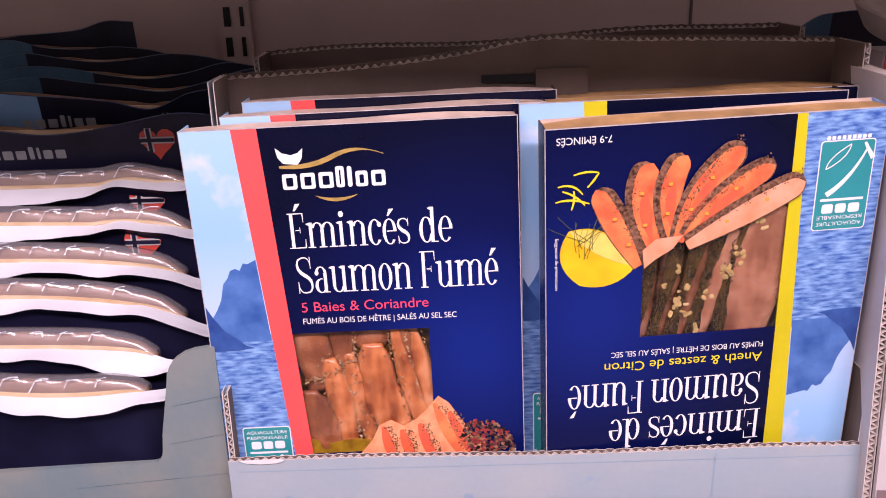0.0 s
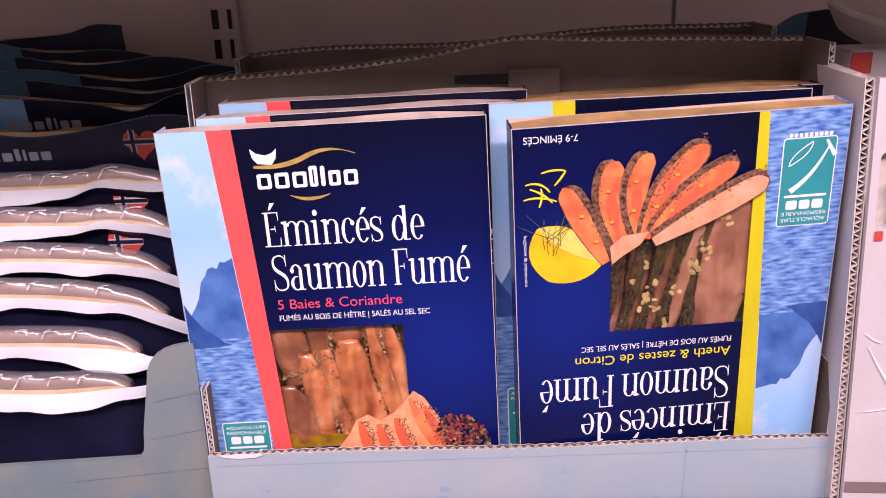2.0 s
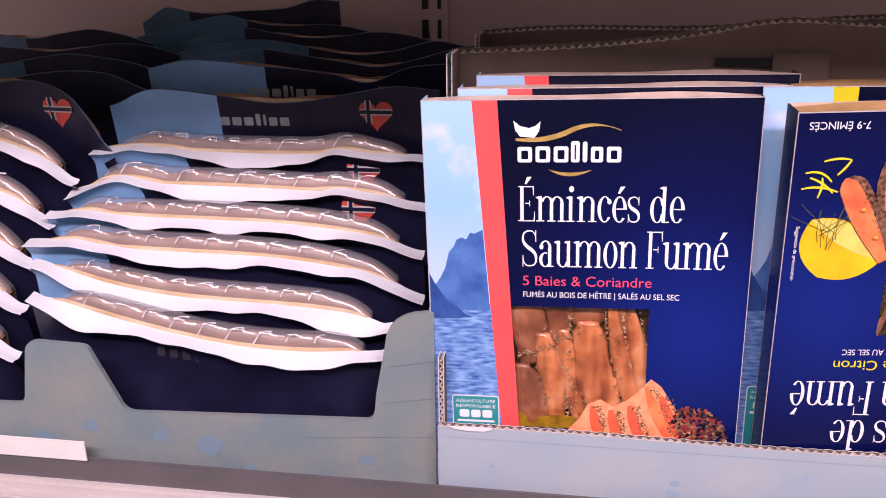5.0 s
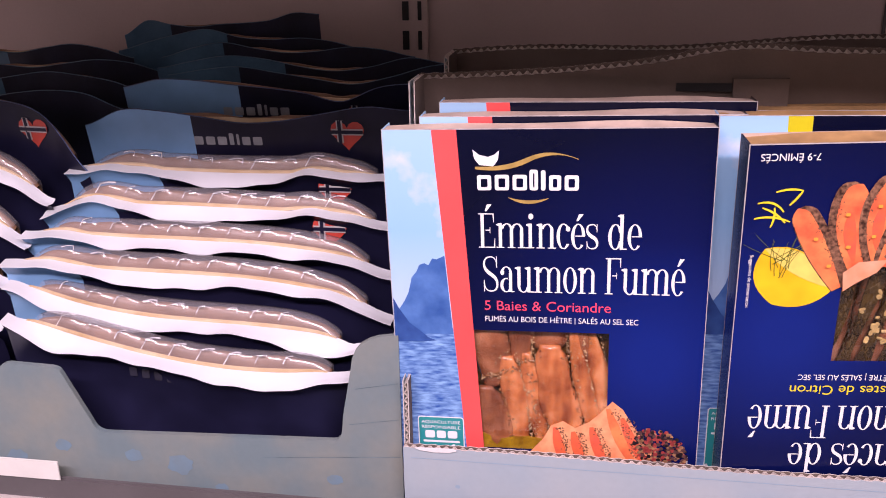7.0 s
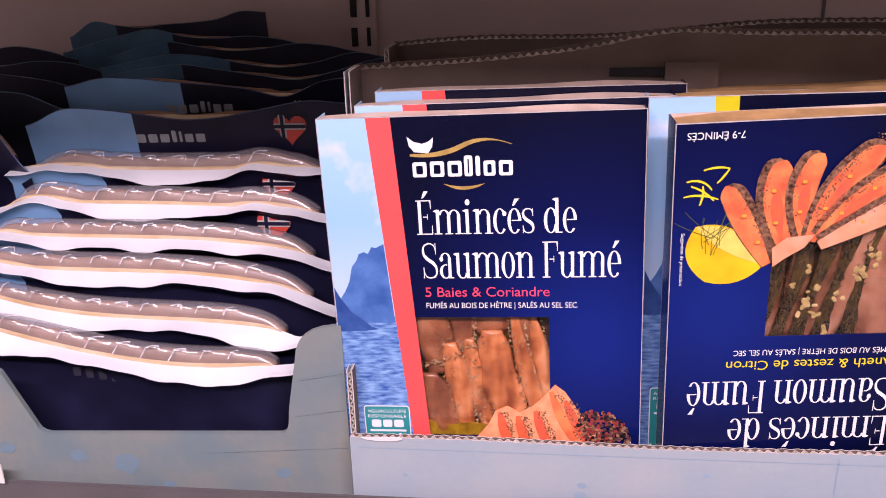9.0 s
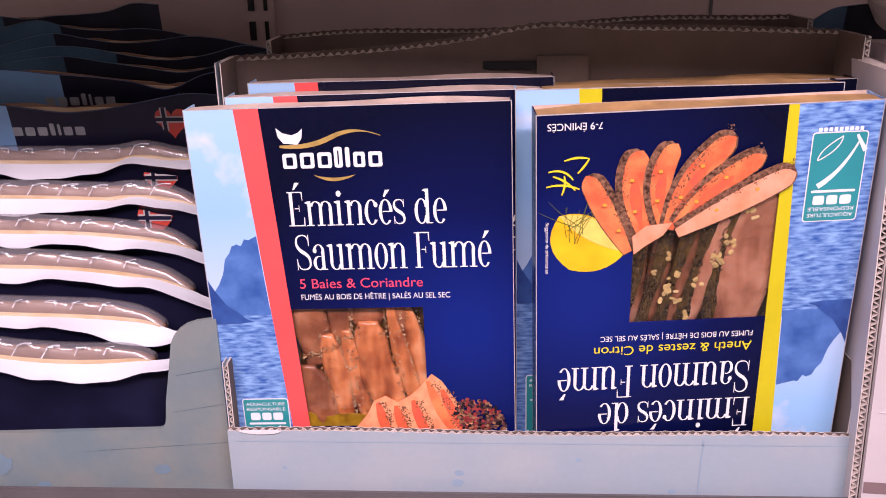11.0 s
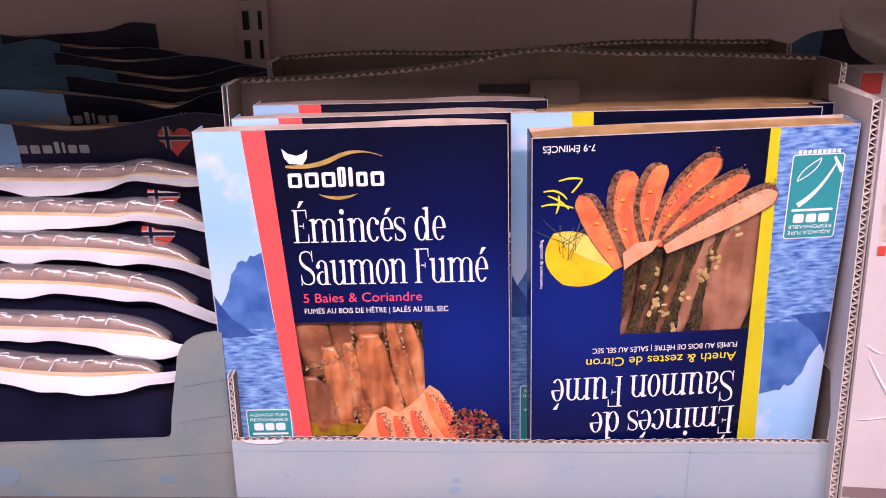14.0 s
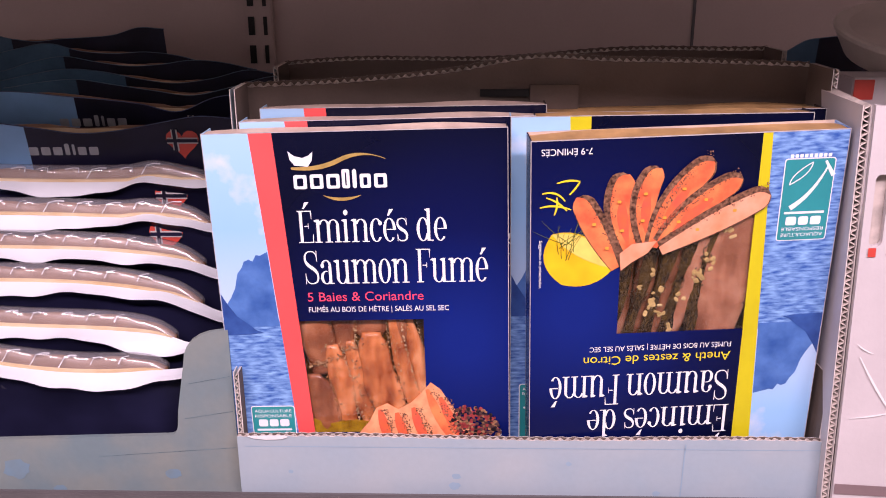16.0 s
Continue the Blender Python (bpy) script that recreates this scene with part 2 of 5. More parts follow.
PRINT_DEEP = material("deep_red_salmon_print", (0.80, 0.13, 0.075), 0.35, vary=0.2, scale=140, second=(0.86, 0.17, 0.06), bump=0)
PRINT_PALE = material("pale_salmon_print", (0.88, 0.44, 0.28), 0.35, vary=0.12, scale=90, second=(0.84, 0.30, 0.15), bump=0)
PRINT_PEACH = material("peach_salmon_print", (0.92, 0.44, 0.22), 0.35, vary=0.15, scale=160, second=(0.90, 0.28, 0.13), bump=0)
PRINT_CRUST = material("pepper_crust_print", (0.055, 0.022, 0.014), 0.35, vary=0.4, scale=620, second=(0.44, 0.22, 0.13), fine=1100, bump=0)
ZEST_PRINT = material("orange_zest_print", (0.92, 0.42, 0.06), 0.4, vary=0.1, bump=0)
LEMON = material("lemon_print", (0.95, 0.66, 0.02), 0.35, vary=0.10, scale=50, second=(0.85, 0.42, 0.01), bump=0)
LEMON_PALE = material("lemon_flesh_print", (0.96, 0.74, 0.16), 0.35, vary=0.1, scale=200, bump=0)
DILL = material("dill_print", (0.16, 0.20, 0.03), 0.35, vary=0.3, scale=200, bump=0)
PEPPER = [material("peppercorn_print_%s" % w, c, 0.35, vary=0.3, scale=600, bump=0) for w, c in
          (("dark", (0.022, 0.013, 0.018)), ("pink", (0.42, 0.06, 0.06)), ("tan", (0.45, 0.23, 0.12)), ("brown", (0.13, 0.06, 0.06)))]
BLACK_INK = material("grey_ink", (0.10, 0.09, 0.10), 0.5, vary=0.05, bump=0)
GOLD_BOARD = material("gold_foil_board", (0.76, 0.60, 0.40), 0.4, vary=0.2, scale=50, second=(0.56, 0.38, 0.20), bump=0.1)
FILM_WHITE = material("white_film_back", (0.68, 0.70, 0.74), 0.32, vary=0.05, scale=30, fine=60, bump=0.3)
SLEEVE_NAVY = material("dark_navy_film", (0.017, 0.017, 0.050), 0.3, vary=0.3, scale=18, fine=60, bump=0.25, spec=0.35)
SLEEVE_BLUE = material("light_blue_film", (0.25, 0.48, 0.80), 0.3, vary=0.15, scale=18, fine=60, bump=0.25)
FLAG_GREY = material("grey_violet_ink", (0.024, 0.023, 0.042), 0.4, vary=0.2, scale=200, bump=0)
FLAG_WHITE = material("off_white_ink", (0.55, 0.52, 0.52), 0.4, vary=0.1, bump=0)
FLAG_PALE = material("pale_grey_ink", (0.40, 0.42, 0.46), 0.4, vary=0.15, scale=200, bump=0)
RIM_BLUE = material("pale_film_rim", (0.16, 0.22, 0.42), 0.25, vary=0.2, scale=60, bump=0.1)
FLAG_RED = material("flag_red_ink", (0.62, 0.07, 0.05), 0.4, vary=0.1, bump=0)
CLEAR = clear_material("clear_blister_film", 0.07, 0.13, 0.14)
# opaque white for the shine on folds of clear plastic
GLINT_CREASE = material("white_glint_plastic", (0.82, 0.80, 0.82), 0.15, vary=0.1, scale=80, bump=0.2, coat=0.6)
PANE = clear_material("window_film", 0.035)
METAL = material("painted_shelf_metal", (0.55, 0.50, 0.48), 0.5, vary=0.06, scale=12, bump=0.08)
WALL = material("brown_grey_cabinet_back", (0.62, 0.49, 0.46), 0.5, vary=0.08, scale=6, bump=0.08)
SLOT_SHADE = material("slot_shade", (0.012, 0.011, 0.012), 0.7)
RAIL = material("dark_grey_price_rail", (0.12, 0.11, 0.115), 0.45, vary=0.1, scale=20)
BEIGE = material("pale_price_strip", (0.52, 0.47, 0.45), 0.4, vary=0.05, scale=20)
PAPER = material("white_shelf_ticket", (0.75, 0.74, 0.70), 0.6, vary=0.04)
FLOOR = material("store_floor_tile", (0.42, 0.40, 0.38), 0.35, vary=0.1, scale=3)
CEIL = material("store_ceiling", (0.6, 0.58, 0.57), 0.8, vary=0.06, scale=3)
TRAY_WHITE = material("off_white_pack_lid", (0.72, 0.64, 0.58), 0.45, vary=0.08, scale=25)
GREEN_PRINT = material("green_grey_label_print", (0.34, 0.36, 0.24), 0.5, vary=0.1, scale=40)
SHADED_BLUE = material("shaded_blue_film", (0.10, 0.21, 0.33), 0.4, vary=0.2, scale=30)

# ---- building helpers ----


def part(name, bm, mat, parent, label="", smooth=False, m=None):
    """One mesh object under a thing or a part."""
    me = bpy.data.meshes.new(name)
    bmesh.ops.recalc_face_normals(bm, faces=bm.faces)
    if smooth:
        for f in bm.faces:
            f.smooth = True
    bm.to_mesh(me)
    bm.free()
    for x in (mat if isinstance(mat, (list, tuple)) else [mat]):
        me.materials.append(x)
    ob = new(name, me)
    ob.parent = parent
    if m is not None:
        ob.matrix_local = m
    return tagged(ob, label)


def thing(name, m, label, category, group="", kind=""):
    ob = new(name)
    ob.empty_display_size = 0.02
    ob.matrix_world = m
    return tagged(ob, label, category, group, kind)


def box(x0, x1, y0, y1, z0, z1, bm=None, bevel=0.0):
    bm = bm or bmesh.new()
    vs = [bm.verts.new((x, y, z)) for x in (x0, x1) for y in (y0, y1) for z in (z0, z1)]
    fs = [bm.faces.new([vs[i] for i in q]) for q in ((0, 1, 3, 2), (4, 6, 7, 5), (0, 4, 5, 1), (2, 3, 7, 6), (0, 2, 6, 4), (1, 5, 7, 3))]
    if bevel:
        es = list({e for f in fs for e in f.edges})
        bmesh.ops.bevel(bm, geom=es, offset=bevel, segments=2, affect="EDGES")
    return bm


def plate(points, y=0.0, depth=0.0, bm=None):
    """A flat outline in x and z at y; with a depth it is a solid that goes back to y + depth."""
    bm = bm or bmesh.new()
    f = bm.faces.new([bm.verts.new((x, y, z)) for x, z in points])
    if depth:
        b = bm.faces.new([bm.verts.new((x, y + depth, z)) for x, z in points][::-1])
        n = len(points)
        fv, bv = list(f.verts), list(b.verts)[::-1]
        for i in range(n):
            bm.faces.new((fv[i], bv[i], bv[(i + 1) % n], fv[(i + 1) % n]))
    return bm


def rounded(x0, x1, z0, z1, r, k=5):
    pts = []
    for cx, cz, a in ((x1 - r, z1 - r, 0), (x0 + r, z1 - r, 90), (x0 + r, z0 + r, 180), (x1 - r, z0 + r, 270)):
        pts += [(cx + r * math.cos(radians(a + 90 * i / k)), cz + r * math.sin(radians(a + 90 * i / k))) for i in range(k + 1)]
    return pts


def ribbon(path, width):
    """Outline of a stroke along a path of (x, z); width is a function of 0..1."""
    left, right = [], []
    n = len(path)
    for i, (x, z) in enumerate(path):
        a, b = path[max(i - 1, 0)], path[min(i + 1, n - 1)]
        d = math.hypot(b[0] - a[0], b[1] - a[1]) or 1
        nx, nz, w = -(b[1] - a[1]) / d, (b[0] - a[0]) / d, width(i / (n - 1)) / 2
        left.append((x + nx * w, z + nz * w))
        right.append((x - nx * w, z - nz * w))
    return left + right[::-1]


def bend(p0, p1, p2, n=10):
    """Points of a curve from p0 to p2 drawn towards p1."""
    return [tuple((1 - t) ** 2 * a + 2 * t * (1 - t) * b + t * t * c for a, b, c in zip(p0, p1, p2)) for t in (i / n for i in range(n + 1))]


def lettering(text, x0, x1, z0, cap, mat, parent, y, label="", name="printed_text", turn=0):
    """Letters that fill x0..x1 with capitals of height cap on the line z0, just before the plane y."""
    cu = bpy.data.curves.new("letters", "FONT")
    cu.body = text
    tmp = bpy.data.objects.new("letters", cu)
    scene.collection.objects.link(tmp)
    bpy.context.view_layer.update()
    me = bpy.data.meshes.new_from_object(tmp.evaluated_get(bpy.context.evaluated_depsgraph_get()))
    bpy.data.objects.remove(tmp)
    xs = [v.co.x for v in me.vertices]
    lo, hi = min(xs), max(xs)
    for v in me.vertices:
        x, zz = (v.co.x - lo) / (hi - lo) * (x1 - x0), v.co.y * cap / 0.70
        if turn:
            x, zz = -zz, x
        v.co = (x0 + x, y, z0 + zz)
    me.materials.clear()
    me.materials.append(mat)
    ob = new(name, me)
    ob.parent = parent
    return tagged(ob, label)


def didone(text, x0, x1, z0, cap, mat, parent, y, label=""):
    """Tall narrow letters with thick stems, hairline arches and flat serifs, filling x0..x1 on the line z0."""
    st, hr, xh = 0.105, 0.030, 0.72
    rect = lambda a, b, c, d: [(a, c), (b, c), (b, d), (a, d)]

    def arc(cx, cz, rx, rz, a0, a1, side=st, n=18):
        an = [radians(a0 + (a1 - a0) * i / n) for i in range(n + 1)]
        return [(cx + rx * math.cos(a), cz + rz * math.sin(a)) for a in an] + [(cx + (rx - side) * math.cos(a), cz + (rz - hr) * math.sin(a)) for a in reversed(an)]

    stem = lambda x, top, foot=0.0: rect(x, x + st, foot, top)
    serif = lambda x, z: rect(x - 0.075, x + st + 0.075, z, z + hr)
    flag = lambda x, z: [(x - 0.085, z - hr), (x - 0.085, z - hr * 1.6), (x, z - 0.09), (x + st * 0.5, z), (x, z)]
    dot = lambda x, z, r=0.088: [(x + r * 0.9 * math.cos(0.5236 * i), z + r * math.sin(0.5236 * i)) for i in range(12)]
    acute = lambda x, z: [(x - 0.03, z), (x + 0.03, z), (x + 0.20, z + 0.20), (x + 0.05, z + 0.20)]

    def ess(w, h):
        path = bend((w * 0.90, h * 0.76), (w * 0.86, h * 0.99), (w * 0.50, h * 0.982), 8) + bend((w * 0.50, h * 0.982), (w * 0.02, h * 0.97), (w * 0.10, h * 0.72), 8)[1:] + bend((w * 0.10, h * 0.72), (w * 0.16, h * 0.60), (w * 0.50, h * 0.50), 6)[1:] + bend((w * 0.50, h * 0.50), (w * 0.88, h * 0.40), (w * 0.92, h * 0.26), 6)[1:] + bend((w * 0.92, h * 0.26), (w * 0.98, h * 0.02), (w * 0.50, h * 0.018), 8)[1:] + bend((w * 0.50, h * 0.018), (w * 0.12, h * 0.01), (w * 0.08, h * 0.27), 8)[1:]
        return [ribbon(path, lambda t: hr + (st - hr) * math.exp(-((t - 0.5) / 0.20) ** 2)), rect(w * 0.875, w * 0.925, h * 0.68, h), rect(w * 0.055, w * 0.105, 0, h * 0.32)]

    arms = [stem(0.07, 1), serif(0.07, 0), rect(0, 0.50, 1 - hr, 1), [(0.46, 1 - hr), (0.50, 1 - hr), (0.50, 0.74), (0.485, 0.74)], rect(0.225, 0.38, 0.50, 0.50 + hr), [(0.36, 0.60), (0.38, 0.60), (0.38, 0.43), (0.36, 0.43)]]
    arch = lambda x: [arc(x + 0.20, xh - 0.20, 0.20, 0.20, 0, 165, st * 0.9), stem(x + 0.40 - st, xh - 0.20), serif(x + 0.40 - st, 0)]
    first = lambda x: [stem(x, xh), serif(x, 0), flag(x, xh)]
    bowl = lambda a0, a1: arc(0.235, xh / 2, 0.225, xh / 2 + 0.012, a0, a1)
    glyphs = {
        "F": (0.52, arms), "E": (0.57, arms + [rect(0.2, 0.53, 0, hr), [(0.49, hr), (0.53, hr), (0.53, 0.27), (0.515, 0.27)]]),
        "S": (0.56, ess(0.52, 1.0)), "s": (0.42, ess(0.38, xh)),
        "i": (0.33, first(0.08) + [dot(0.155, 0.92)]), "n": (0.63, first(0.08) + arch(st * 0.6 + 0.08)), "m": (0.96, first(0.08) + arch(st * 0.6 + 0.08) + arch(st * 0.6 + 0.405)),
        "o": (0.49, [bowl(0, 180), bowl(180, 360)]), "c": (0.46, [bowl(38, 322), dot(0.375, xh * 0.80, 0.075)]), "e": (0.48, [bowl(2, 318), rect(0.14, 0.455, xh * 0.50, xh * 0.50 + hr), ]),
        "d": (0.60, [bowl(20, 340), stem(0.375, 1.0), flag(0.375, 1.0), rect(0.375, 0.60, 0, hr)]),
        "u": (0.63, [stem(0.08, xh, 0.2), flag(0.08, xh), arc(0.08 + 0.20, 0.20, 0.20, 0.21, 180, 345, st * 0.9), stem(0.41, xh), flag(0.41, xh), rect(0.41, 0.63, 0, hr)]),
        "a": (0.52, [arc(0.23, xh - 0.19, 0.19, 0.195, 0, 150, st * 0.85), dot(0.095, xh - 0.17, 0.075), stem(0.42 - st, xh - 0.18), rect(0.42 - st, 0.50, 0, hr), arc(0.225, 0.195, 0.205, 0.205, 70, 320)]),
        " ": (0.26, [])}
    bm, x, k = bmesh.new(), 0.0, 0
    marks = {"\u00c9": ("E", 0.24, 1.06), "\u00e9": ("e", 0.20, xh + 0.08)}
    for ch in text:
        glyph, ax, az = marks[ch] if ch in marks else (ch, None, None)
        adv, shapes = glyphs[glyph]
        for o in shapes + ([acute(ax, az)] if ax else []):
            k += 1
            plate([(x + u, v) for u, v in o], -0.000004 * (k % 5), 0, bm)
        x += adv
    for v in bm.verts:
        v.co = (x0 + v.co.x / (x - 0.04) * (x1 - x0), y + v.co.y, z0 + v.co.z * cap)
    return part("printed_text", bm, mat, parent, label)


def corrugated(name, parent, m, length, top, mats=(KRAFT, KRAFT), thick=0.003, pitch=0.0042, label="", base=0.0, cant=0.0, level=None):
    """A board of two liners with a fluted sheet between: length along x, from base up to top(0..1), thick along y.
    cant: by how much the near liner is cut lower, so that the flutes show. level: for flutes that lie along x, where they start at a height."""
    n = max(8, int(length / 0.002))
    first = None
    for side, (ya, yb), mt, cut in (("outer_liner", (0, 0.0005), mats[0], cant), ("inner_liner", (thick - 0.0005, thick), mats[1], 0.0)):
        bm, rows = bmesh.new(), []
        for i in range(n + 1):
            x, h = length * i / n, top(i / n) - cut + 0.0003 * math.sin(1.9 * i) * (cant > 0)
            rows.append([bm.verts.new((x, y, z)) for y in (ya, yb) for z in (base, h)])
        for a, b in zip(rows, rows[1:]):
            for p, q in ((0, 1), (1, 3), (3, 2), (2, 0)):
                bm.faces.new((a[p], a[q], b[q], b[p])).material_index = 1 if p == 1 else 0
        for end in (rows[0], rows[-1]):
            bm.faces.new([end[i] for i in (0, 1, 3, 2)]).material_index = 1
        board = part(name if not first else side, bm, (mt, CUT_LIT), parent, "" if first else label, m=m)
        first = first or board
    bm, prev = bmesh.new(), None
    span = length if level is None else max(top(0), top(1)) - base
    k = int(span / pitch * 8)
    for i in range(k + 1):
        f = i / k
        y = thick / 2 + (thick / 2 - 0.0006) * math.sin(2 * math.pi * span * f / pitch)
        if level is None:
            h = top(f) - 0.0003 - cant * (1 - y / thick)
            cur = [bm.verts.new(q) for q in ((length * f, y - 0.0003, base), (length * f, y - 0.0003, h), (length * f, y + 0.0003, h), (length * f, y + 0.0003, base))]
        else:
            z, x = base + span * f, level(base + span * f)
            cur = [bm.verts.new(q) for q in ((length, y, z - 0.0003), (x + 0.0002, y, z - 0.0003), (x + 0.0002, y, z + 0.0003), (length, y, z + 0.0003))]
        if prev:
            for p in range(3):
                bm.faces.new((prev[p], prev[p + 1], cur[p + 1], cur[p]))
        prev = cur
    part("fluted_sheet", bm, FLUTE, parent, m=m)
    return first


# ---- the cabinet ----
SHELF = 0.9955


def slab(name, x0, x1, y0, y1, z0, z1, mat, label, bevel=0.0):
    ob = part(name, box(x0, x1, y0, y1, z0, z1, bevel=bevel), mat, None, label)
    return tagged(ob, label, kind="structure", category=name.split("_")[0])


slab("floor", -3, 3, -3, 2, -0.05, 0, FLOOR, "grey tiled store floor in the aisle")
slab("ceiling", -3, 3, -3, 2, 3.0, 3.05, CEIL, "pale store ceiling above the aisle")
slab("wall_south", -3, 3, -3.05, -3, 0, 3.0, CEIL, "plain pale wall behind the aisle")
slab("shelf", -1.1, 1.1, 0.352, 0.74, SHELF - 0.012, SHELF, METAL, "painted metal shelf board of the chiller cabinet", 0.002)
slab("shelf_above", -1.1, 1.1, 0.118, 0.76, 1.443, 1.473, METAL, "painted metal shelf board above the cartons", 0.002)
slab("shelf_below", -1.1, 1.1, 0.352, 0.76, 0.55, 0.57, METAL, "painted metal shelf board below the cartons", 0.002)
slab("wall_back", -1.1, 1.1, 0.76, 0.78, 0.0, 2.1, WALL, "brown-grey painted back panel of the cabinet")
slab("wall_west", -1.13, -1.1, 0.33, 0.78, 0.0, 2.1, WALL, "brown-grey painted side panel of the cabinet")
slab("wall_east", 1.1, 1.13, 0.33, 0.78, 0.0, 2.1, WALL, "brown-grey painted side panel of the cabinet")

rail = thing("price_rail", pose(0, 0.352, SHELF), "dark grey price rail along the shelf's front edge", "price rail")
part("rail_lip", box(-1.1, 1.1, 0.004, 0.0075, -0.010, 0.0135, bevel=0.001), RAIL, rail)
part("price_strip", box(-1.1, 1.1, -0.006, 0.0035, -0.060, -0.0065, bevel=0.001), BEIGE, rail, "pale plastic price strip")
ticket = thing("shelf_ticket", pose(-0.40, 0.3545, SHELF), "blank white paper ticket on the price rail", "shelf ticket")
part("ticket_sheet", box(-0.09, 0.10, 0, 0.0008, 0.0135, 0.0250), PAPER, ticket)
knot = thing("paper_tag", pose(-0.236, 0.3545, SHELF - 0.02), "crumpled pale paper tag hanging on the rail", "paper tag")
part("tag_sheet", plate([(-0.006, -0.02), (0.004, -0.022), (0.007, 0.006), (0.003, 0.0155), (-0.005, 0.016), (-0.008, 0.004)], -0.0012, 0.0012), PAPER, knot)


def upright(x):
    up = thing("perforated_upright", pose(x, 0.76, 0.9), "brown-grey metal upright with two rows of slots", "shelf upright", "cabinet uprights")
    part("channel", box(-0.013, 0.013, -0.008, -0.0005, -0.4, 1.1, bevel=0.001), WALL, up)
    me = None
    # slots are black blocks on the channel, colour standing in for shaded holes
    for i in range(30):
        for dx, w in ((-0.006, 0.0028), (0.0065, 0.0016)):
            part("slot", box(dx - w, dx + w, -0.0095, -0.0082, 0.02 + i * 0.025, 0.036 + i * 0.025), SLOT_SHADE, up)


upright(-0.175)
slab("trim_seam", 0.2125, 0.2150, 0.7588, 0.7598, 0.6, 2.0, RAIL, "thin dark seam between back panels")

# ---- boxed salmon packs ----
W, H, T = 0.150, 0.2035, 0.016


def pack_point(u, v):
    """Millimetres across and down from the design's top left corner, as x and z of the pack."""
    return (u / 1000 - W / 2, H - v / 1000)


def shape(outline, mat, parent, layer, name, label=""):
    return part(name, plate([pack_point(*p) for p in outline], -0.00012 * layer), mat, parent, label)


def brand_mark(pack):
    shape([(42, 9.5), (45, 12), (49, 13), (52, 12), (54.3, 10), (53.6, 14.5), (51.5, 17.5), (45, 16.8), (42.8, 14)], WHITE, pack, 2, "tail_shape", "white fish-tail shape")
    path = bend((43, 18.2), (57, 19.5), (67, 14.5), 8) + bend((67, 14.5), (78, 9), (90, 14.2), 8)[1:]
    shape(ribbon(path, lambda t: 0.4 + 2.2 * math.sin(math.pi * min(1, t * 1.05 + 0.1)) ** 0.8 * 0.9), GOLD_INK, pack, 2, "swoosh", "gold wavy line")
    shape(ribbon(bend((58, 32.2), (67, 36.5), (77, 32.4), 10), lambda t: 0.2 + 1.5 * math.sin(math.pi * t)), GOLD_INK, pack, 2, "swoosh", "gold curved line")
    for i, (a, b, top) in enumerate(((43.8, 49.6, 21.6), (51, 56.8, 21.4), (58.2, 64, 21.4), (65, 68.4, 19.0), (69.6, 71.4, 19.2), (72.8, 77.6, 21.6), (79, 84.6, 21.6))):
        s = 90.2 / 84.6
        a, b = 43.8 + (a - 43.8) * 1.137, 43.8 + (b - 43.8) * 1.137
        o = [(x, z) for x, z in rounded(a, b, top, 28.8, min(1.0, (b - a) / 2.2), 3)]
        shape(o, WHITE, pack, 2, "brand_bar")
        if b - a > 3:
            c, h = (a + b) / 2, (b - a) / 2 - 1.75
            shape(rounded(c - h, c + h, top + 1.7, 28.8 - 1.5, 0.5, 3), NAVY, pack, 3, "brand_gap")


def certificate(pack, u0, u1, v0, v1, lower_only):
    lab = shape(rounded(u0, u1, v0, v1, 1.6), WHITE, pack, 1, "certificate_label", "teal certificate label with white border")
    shape(rounded(u0 + 0.5, u1 - 0.5, v0 + 0.5, v1 - 0.5, 1.2), TEAL, pack, 2, "label_field")
    w = u1 - u0
    zt = lambda f: v0 + f
    x = lambda f: u0 + w * f
    lettering("AQUACULTURE", *[pack_point(x(f), 0)[0] for f in (0.08, 0.92)], pack_point(0, zt(4.0))[1], 0.0018, WHITE, pack, -0.00036)
    lettering("RESPONSABLE", *[pack_point(x(f), 0)[0] for f in (0.08, 0.92)], pack_point(0, zt(7.0))[1], 0.0018, WHITE, pack, -0.00036)
    for a, b in ((0.15, 0.36), (0.40, 0.60), (0.64, 0.85)):
        shape(rounded(x(a), x(b), zt(8.2), zt(12.6), 1.0, 3), WHITE, pack, 3, "brand_bar")
    shape(rounded(x(0.1), x(0.9), zt(14.0), zt(15.2), 0.4, 2), WHITE, pack, 3, "brand_bar")
    path = bend((x(0.10), v1 - 1.5), (x(0.35), v1 - 18), (x(0.80), zt(17)), 10)
    shape(ribbon(path[1:], lambda t: 0.8 + 1.8 * t), WHITE, pack, 3, "curve_shape")
    shape(ribbon(bend((x(0.02), v1 - 9), (x(0.10), v1 - 6), (x(0.2), v1 - 1.6), 6), lambda t: 2.2 - t), WHITE, pack, 3, "curve_shape")
    for s in (-1, 1):
        shape(ribbon(bend((x(0.45), v1 - 2), (x(0.66 + 0.2 * s), v1 - 8), (x(0.86), v1 - 13), 8), lambda t: 0.5), WHITE, pack, 3, "fish_outline")


